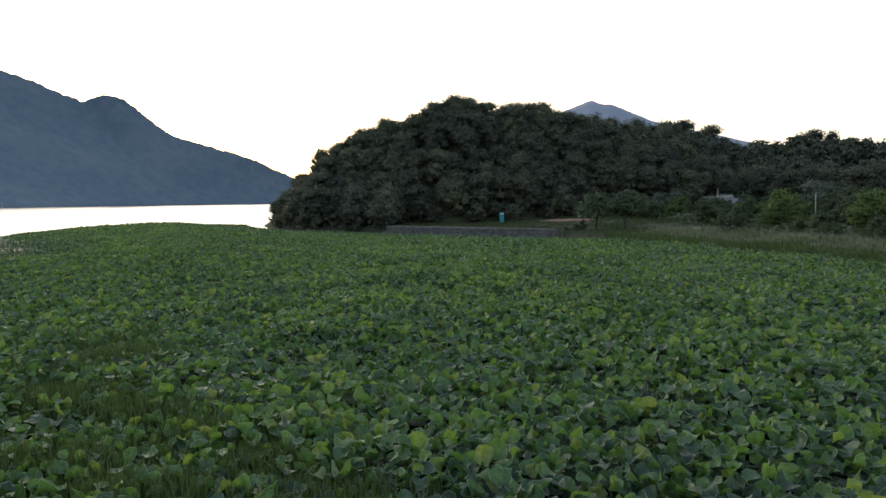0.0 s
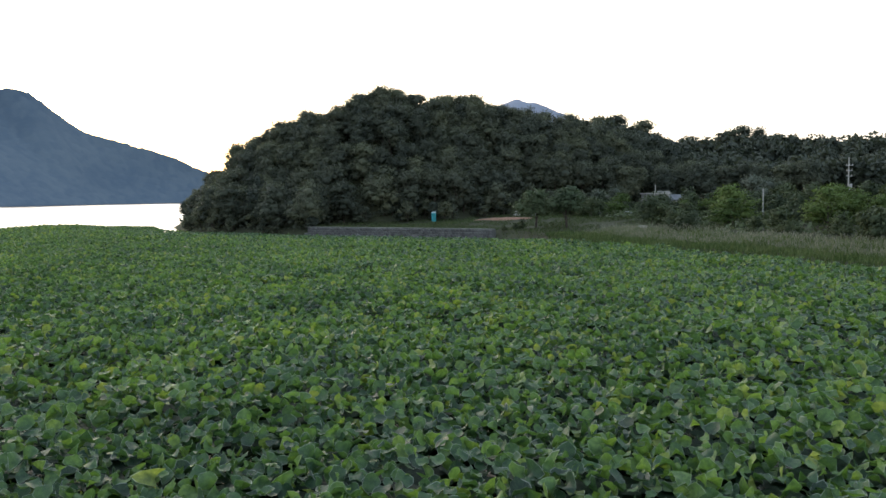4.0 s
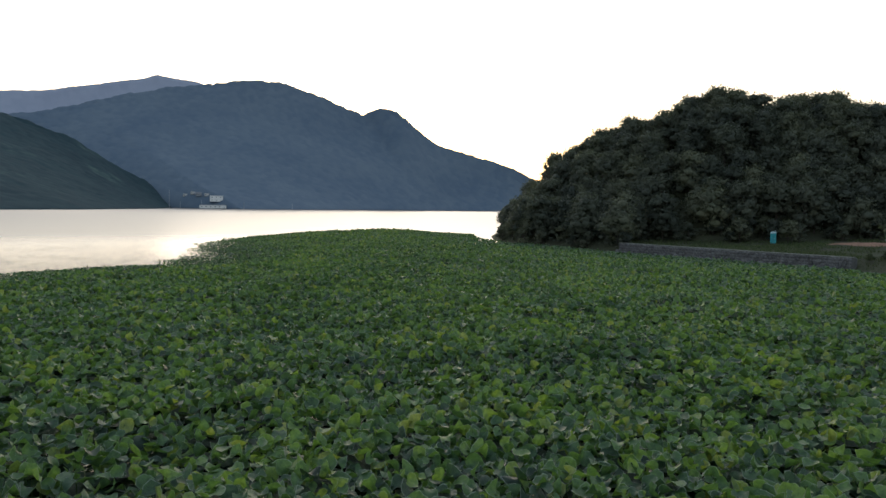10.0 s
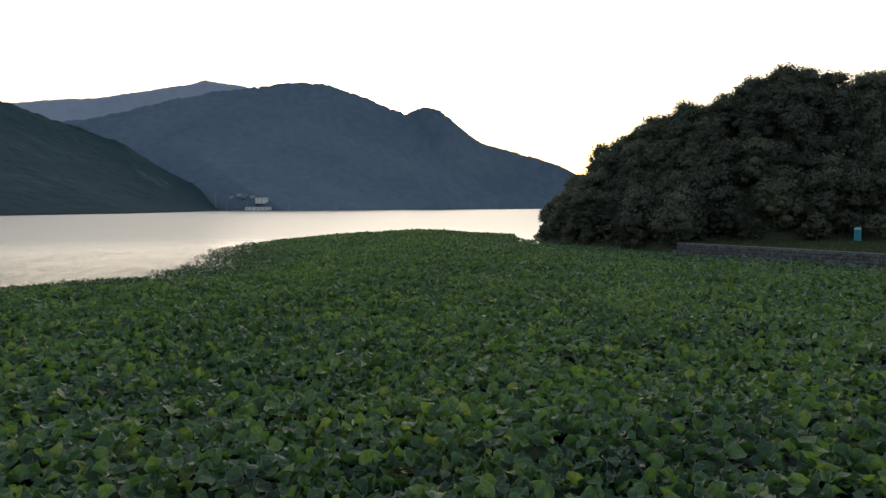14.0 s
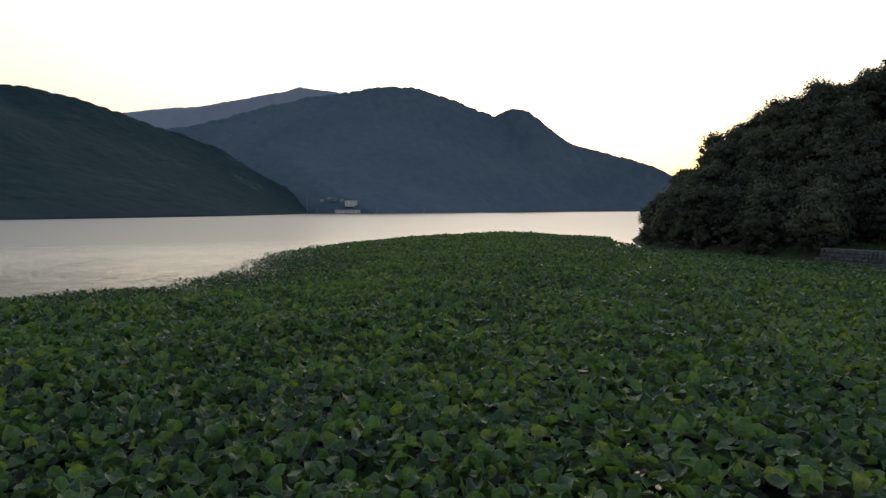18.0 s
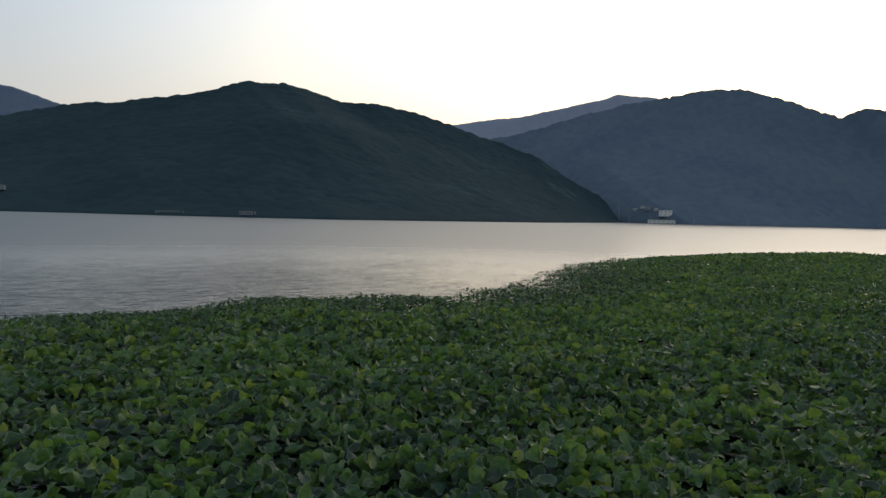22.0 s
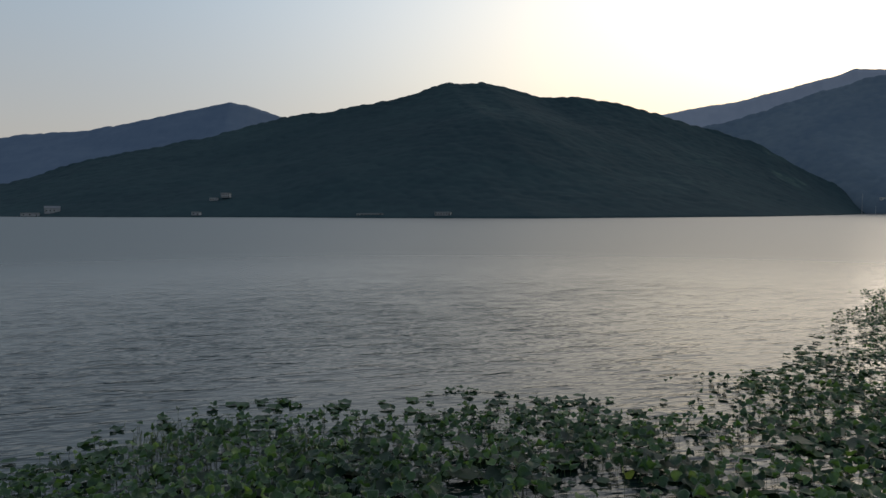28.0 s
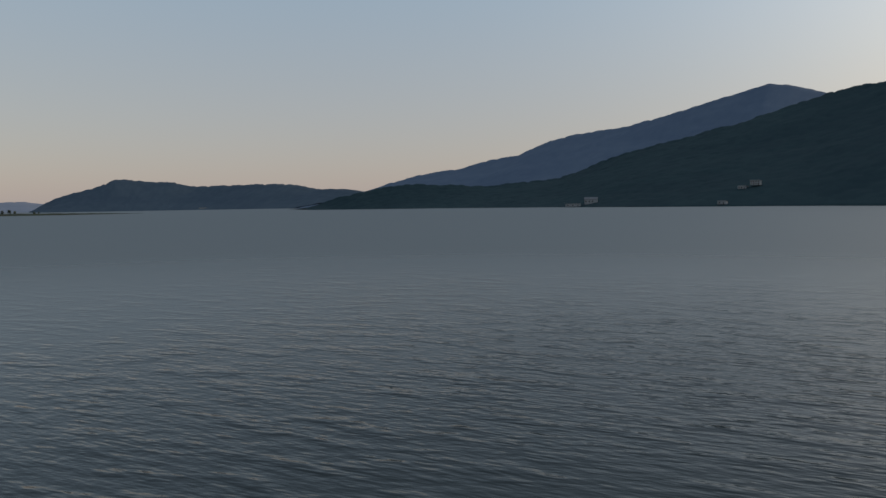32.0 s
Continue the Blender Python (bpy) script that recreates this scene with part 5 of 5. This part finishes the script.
def soil_bed():
    """Bare reddish soil on the slope behind the round trees."""
    x, y = np.meshgrid(np.linspace(-6, 6, 34), np.linspace(-5, 5, 24), indexing="ij")
    X, Y = 21.5 + x, 141 + y - 0.5 * x
    edge = 1 - (x / 6.2) ** 2 - (y / 5.2) ** 2 + 0.25 * vnoise(X, Y, 2.5, 51)
    z = ground_z(X, Y) - 0.10 + 0.34 * np.clip(edge, -0.3, 0.7) + 0.06 * fractal(X, Y, 1.2, 52, 2)
    ob = part("soil_patch", np_mesh("soil_patch", np.stack([X, Y, z], -1).reshape(-1, 3), [grid_faces(34, 24)], M_SOIL, True), None)
    tagged(ob, "patch of bare reddish soil on the slope", "soil")
    w = thing("low_wall", pose(27.5, 151.0, float(ground_z(27.5, 151.0)), 0, 0, 5), "low pale concrete wall above the bare soil", "wall")
    part("wall_body", new_box(0, 0, 0.45, 5.5, 0.25, 0.9, 0.03), M_CONCRETE, w)
    part("coping", new_box(0, 0, 0.95, 5.7, 0.35, 0.1, 0.02), M_CONCRETE, w)
    r = thing("guard_rail", pose(41.0, 140.0, float(ground_z(41.0, 140.0)), 0, 0, 5), "pale steel guard rail on posts along a track", "rail")
    for k in range(5):
        part("post", tube(bmesh.new(), (-4 + 2 * k, 0.05, -0.2), (-4 + 2 * k, 0.05, 0.75), 0.06, 0.06, 8), M_STEEL, r)
    part("beam", new_box(0, -0.04, 0.62, 8.6, 0.06, 0.28, 0.02), M_STEEL, r)
    for x, y, s in ((32.9, 103.4, 3.0), (35.3, 107.2, 1.4)):
        b = thing("concrete_slab", pose(x, y, float(ground_z(x, y)), 0, 0, 10), "pale concrete slab lying in the grass", "slab")
        part("slab_body", new_box(0, 0, 0.25, s, 0.8, 0.5, 0.04), M_CONCRETE, b)


soil_bed()

# plants hanging over the wall
for k, f in enumerate((0.05, 0.36, 0.42, 0.72, 0.93)):
    plant("wall_bush", SHRUB[k], WALL_A[0] + (WALL_B[0] - WALL_A[0]) * f + 0.6, WALL_A[1] + (WALL_B[1] - WALL_A[1]) * f + 1.0, 70 * k, 0.20 + 0.04 * (k % 2),
          "small dark bush growing on top of the stone wall", "bushes on the wall")

# ---------------------------------------------------------------- far shore
MAST = [(-806, 880, 27), (-790, 886, 10), (-765, 905, 12), (-700, 925, 9), (-652, 985, 8)]
house("boathouse", -762, 936, 20, 14, 9, 40, "white two-storey lakeside building with a wide terrace roof", 3, 2, z=max(0.8, slope_z(-762, 936) - 3.5))
house("pier_house", -748, 911, 40, 8, 4.6, 40, "long low white waterside building", 6, 1, z=max(0.8, slope_z(-748, 911) - 0.5))
house("shore_house", -804, 943, 9, 7, 5, 40, "small pale house by the lake", 3, 1, roof="gable", z=max(0.8, slope_z(-804, 943) - 0.5), wall=M_DULL)
for hx_, hy_ in ((-834, 946), (-820, 948), (-790, 946)):
    house("slope_cottage", hx_, hy_, 7, 6, 4, 40, "tiny white cottage on the slope above the lake", 2, 1, z=slope_z(hx_, hy_) - 0.6, wall=M_OLD_WHITE, group="cottages of the far shore")
for px, py, h in MAST:
    m = thing("shore_mast", pose(px, py, 1.0), "thin pale steel mast on the far shore", "mast", "masts of the far shore")
    part("mast_pole", tube(bmesh.new(), (0, 0, -2), (0, 0, h), 0.35, 0.18, 8), M_STEEL, m)
    part("mast_head", new_box(0, 0, h, 1.6, 0.3, 0.3, 0.05), M_STEEL, m)
house("hillside_house", -822, 55, 9, 7, 4.6, 75, "pale two-storey house on the wooded shore slope", 4, 2, z=max(0.8, slope_z(-822, 55) - 0.5), wall=M_DULL)
house("hillside_annex", -825, 43, 8, 7, 3.2, 75, "low pale annex on the wooded shore slope", 3, 1, z=max(0.8, slope_z(-825, 43) - 0.5), wall=M_DULL)
house("villa", -900, -128, 15, 9, 6, 100, "white house by the far lake shore", 4, 1, roof="gable", z=max(0.8, slope_z(-900, -128) - 0.5), wall=M_DULL)
house("boat_shed", -893, -148, 18, 7, 3.2, 100, "low pale shed sloping to the water beside the white house", 3, 1, z=max(0.8, slope_z(-893, -148) - 0.5), wall=M_DULL)
house("long_shed", -597, 229, 13, 7, 2.4, 65, "long grey shed at the foot of the hill", 6, 1, z=max(0.8, slope_z(-597, 229) - 0.5), wall=M_DULL)
house("low_shed", -638, 176, 24, 5, 1.6, 55, "long low pale wall and shed by the water", 7, 1, z=max(0.8, slope_z(-638, 176) - 0.5), wall=M_DULL)
house("water_hut", -768, 28, 8, 5, 3, 70, "small pale hut at the waterline", 2, 1, z=max(0.8, slope_z(-768, 28) - 0.5), wall=M_DULL)
house("jetty_house", -1790, -1598, 26, 10, 6, 130, "white building at the end of the lake", 4, 1, z=max(0.8, slope_z(-1790, -1598) - 0.5), wall=M_DULL)


def spit():
    """Low spit of land with reeds and a few far trees."""
    u, v = np.meshgrid(np.linspace(0, 1, 70), np.linspace(-1, 1, 12), indexing="ij")
    X = -560 - 235 * u + 10 * v
    Y = -905 + 150 * u + 30 * u * (1 - u) * 2 + 26 * v * (1 - 0.8 * u)
    z = 3.0 * (1 - u ** 3) * (1 - v * v) + 0.35 * fractal(X, Y, 9, 61, 3) - 0.15
    ob = part("spit", np_mesh("spit", np.stack([X, Y, z], -1).reshape(-1, 3), [grid_faces(70, 12)], M_GROUND, True), None)
    tagged(ob, "low grassy spit of land in the lake", "land", kind="structure")
    for k, (x, y, s) in enumerate(((-666, -858, 0.85), (-660, -864, 0.7), (-672, -856, 0.6), (-690, -842, 0.5), (-694, -838, 0.42), (-650, -868, 0.55), (-640, -872, 0.6))):
        plant("spit_tree", FOREST[k % 8], x, y, 40 * k, s, "small dark tree on the low spit", "trees of the spit", z=1.6)


spit()

# ---------------------------------------------------------------- retaining wall, stone by stone
wv = Vector((WALL_B[0] - WALL_A[0], WALL_B[1] - WALL_A[1]))
wall_turn = math.degrees(math.atan2(wv.y, wv.x))
retaining = thing("retaining_wall", pose(WALL_A[0], WALL_A[1], 0, 0, 0, wall_turn), "grey rubble stone retaining wall at the lotus bed", "wall", kind="structure")
part("wall_core", new_box(wv.length / 2, 0.85, 0.30, wv.length, 1.3, 2.6, 0.02), M_MORTAR, retaining)
part("coping", new_box(wv.length / 2, 0.55, 1.66, wv.length + 0.1, 0.9, 0.12, 0.03), M_COPING, retaining, "weathered concrete coping")
stone_shapes = []
for s in range(6):
    bm = bmesh.new()
    bmesh.ops.create_cube(bm, size=1)
    bmesh.ops.bevel(bm, geom=list(bm.edges), offset=0.16, segments=1, affect="EDGES")
    for v in bm.verts:
        v.co += Vector((random.uniform(-1, 1), random.uniform(-1, 1), random.uniform(-1, 1))) * 0.06
    me = bpy.data.meshes.new("stone")
    bm.to_mesh(me)
    bm.free()
    me.materials.append(M_STONE)
    stone_shapes.append(me)
course = 0
for zc in (0.20, 0.60, 1.00, 1.39):
    xpos = 0.0 if course % 2 else -0.15
    while xpos < wv.length:
        w = random.uniform(0.38, 0.62)
        st = part("stone", stone_shapes[random.randrange(6)], None, retaining)
        st.matrix_basis = pose(min(max(xpos + w / 2, 0.2), wv.length - 0.2), 0.18 + random.uniform(-0.03, 0.03), zc + random.uniform(-0.05, 0.05), random.uniform(-5, 5), random.uniform(-9, 9), 0) @ Matrix.Diagonal((w * random.uniform(0.9, 1.1), 0.38, random.uniform(0.34, 0.46), 1))
        xpos += w + 0.03
    course += 1

# broken stones lying along the foot of the wall
for k in range(90):
    f = random.random()
    r_ = random.uniform(0.18, 0.55)
    st = part("rubble_stone", stone_shapes[random.randrange(6)], None, retaining)
    st.matrix_basis = pose(f * wv.length, -0.35 - random.random() ** 2 * 1.6, 0.15 + 0.25 * random.random(), random.uniform(-25, 25), random.uniform(-25, 25), random.uniform(0, 360)) @ Matrix.Diagonal((r_ * 1.3, r_, r_ * 0.8, 1))
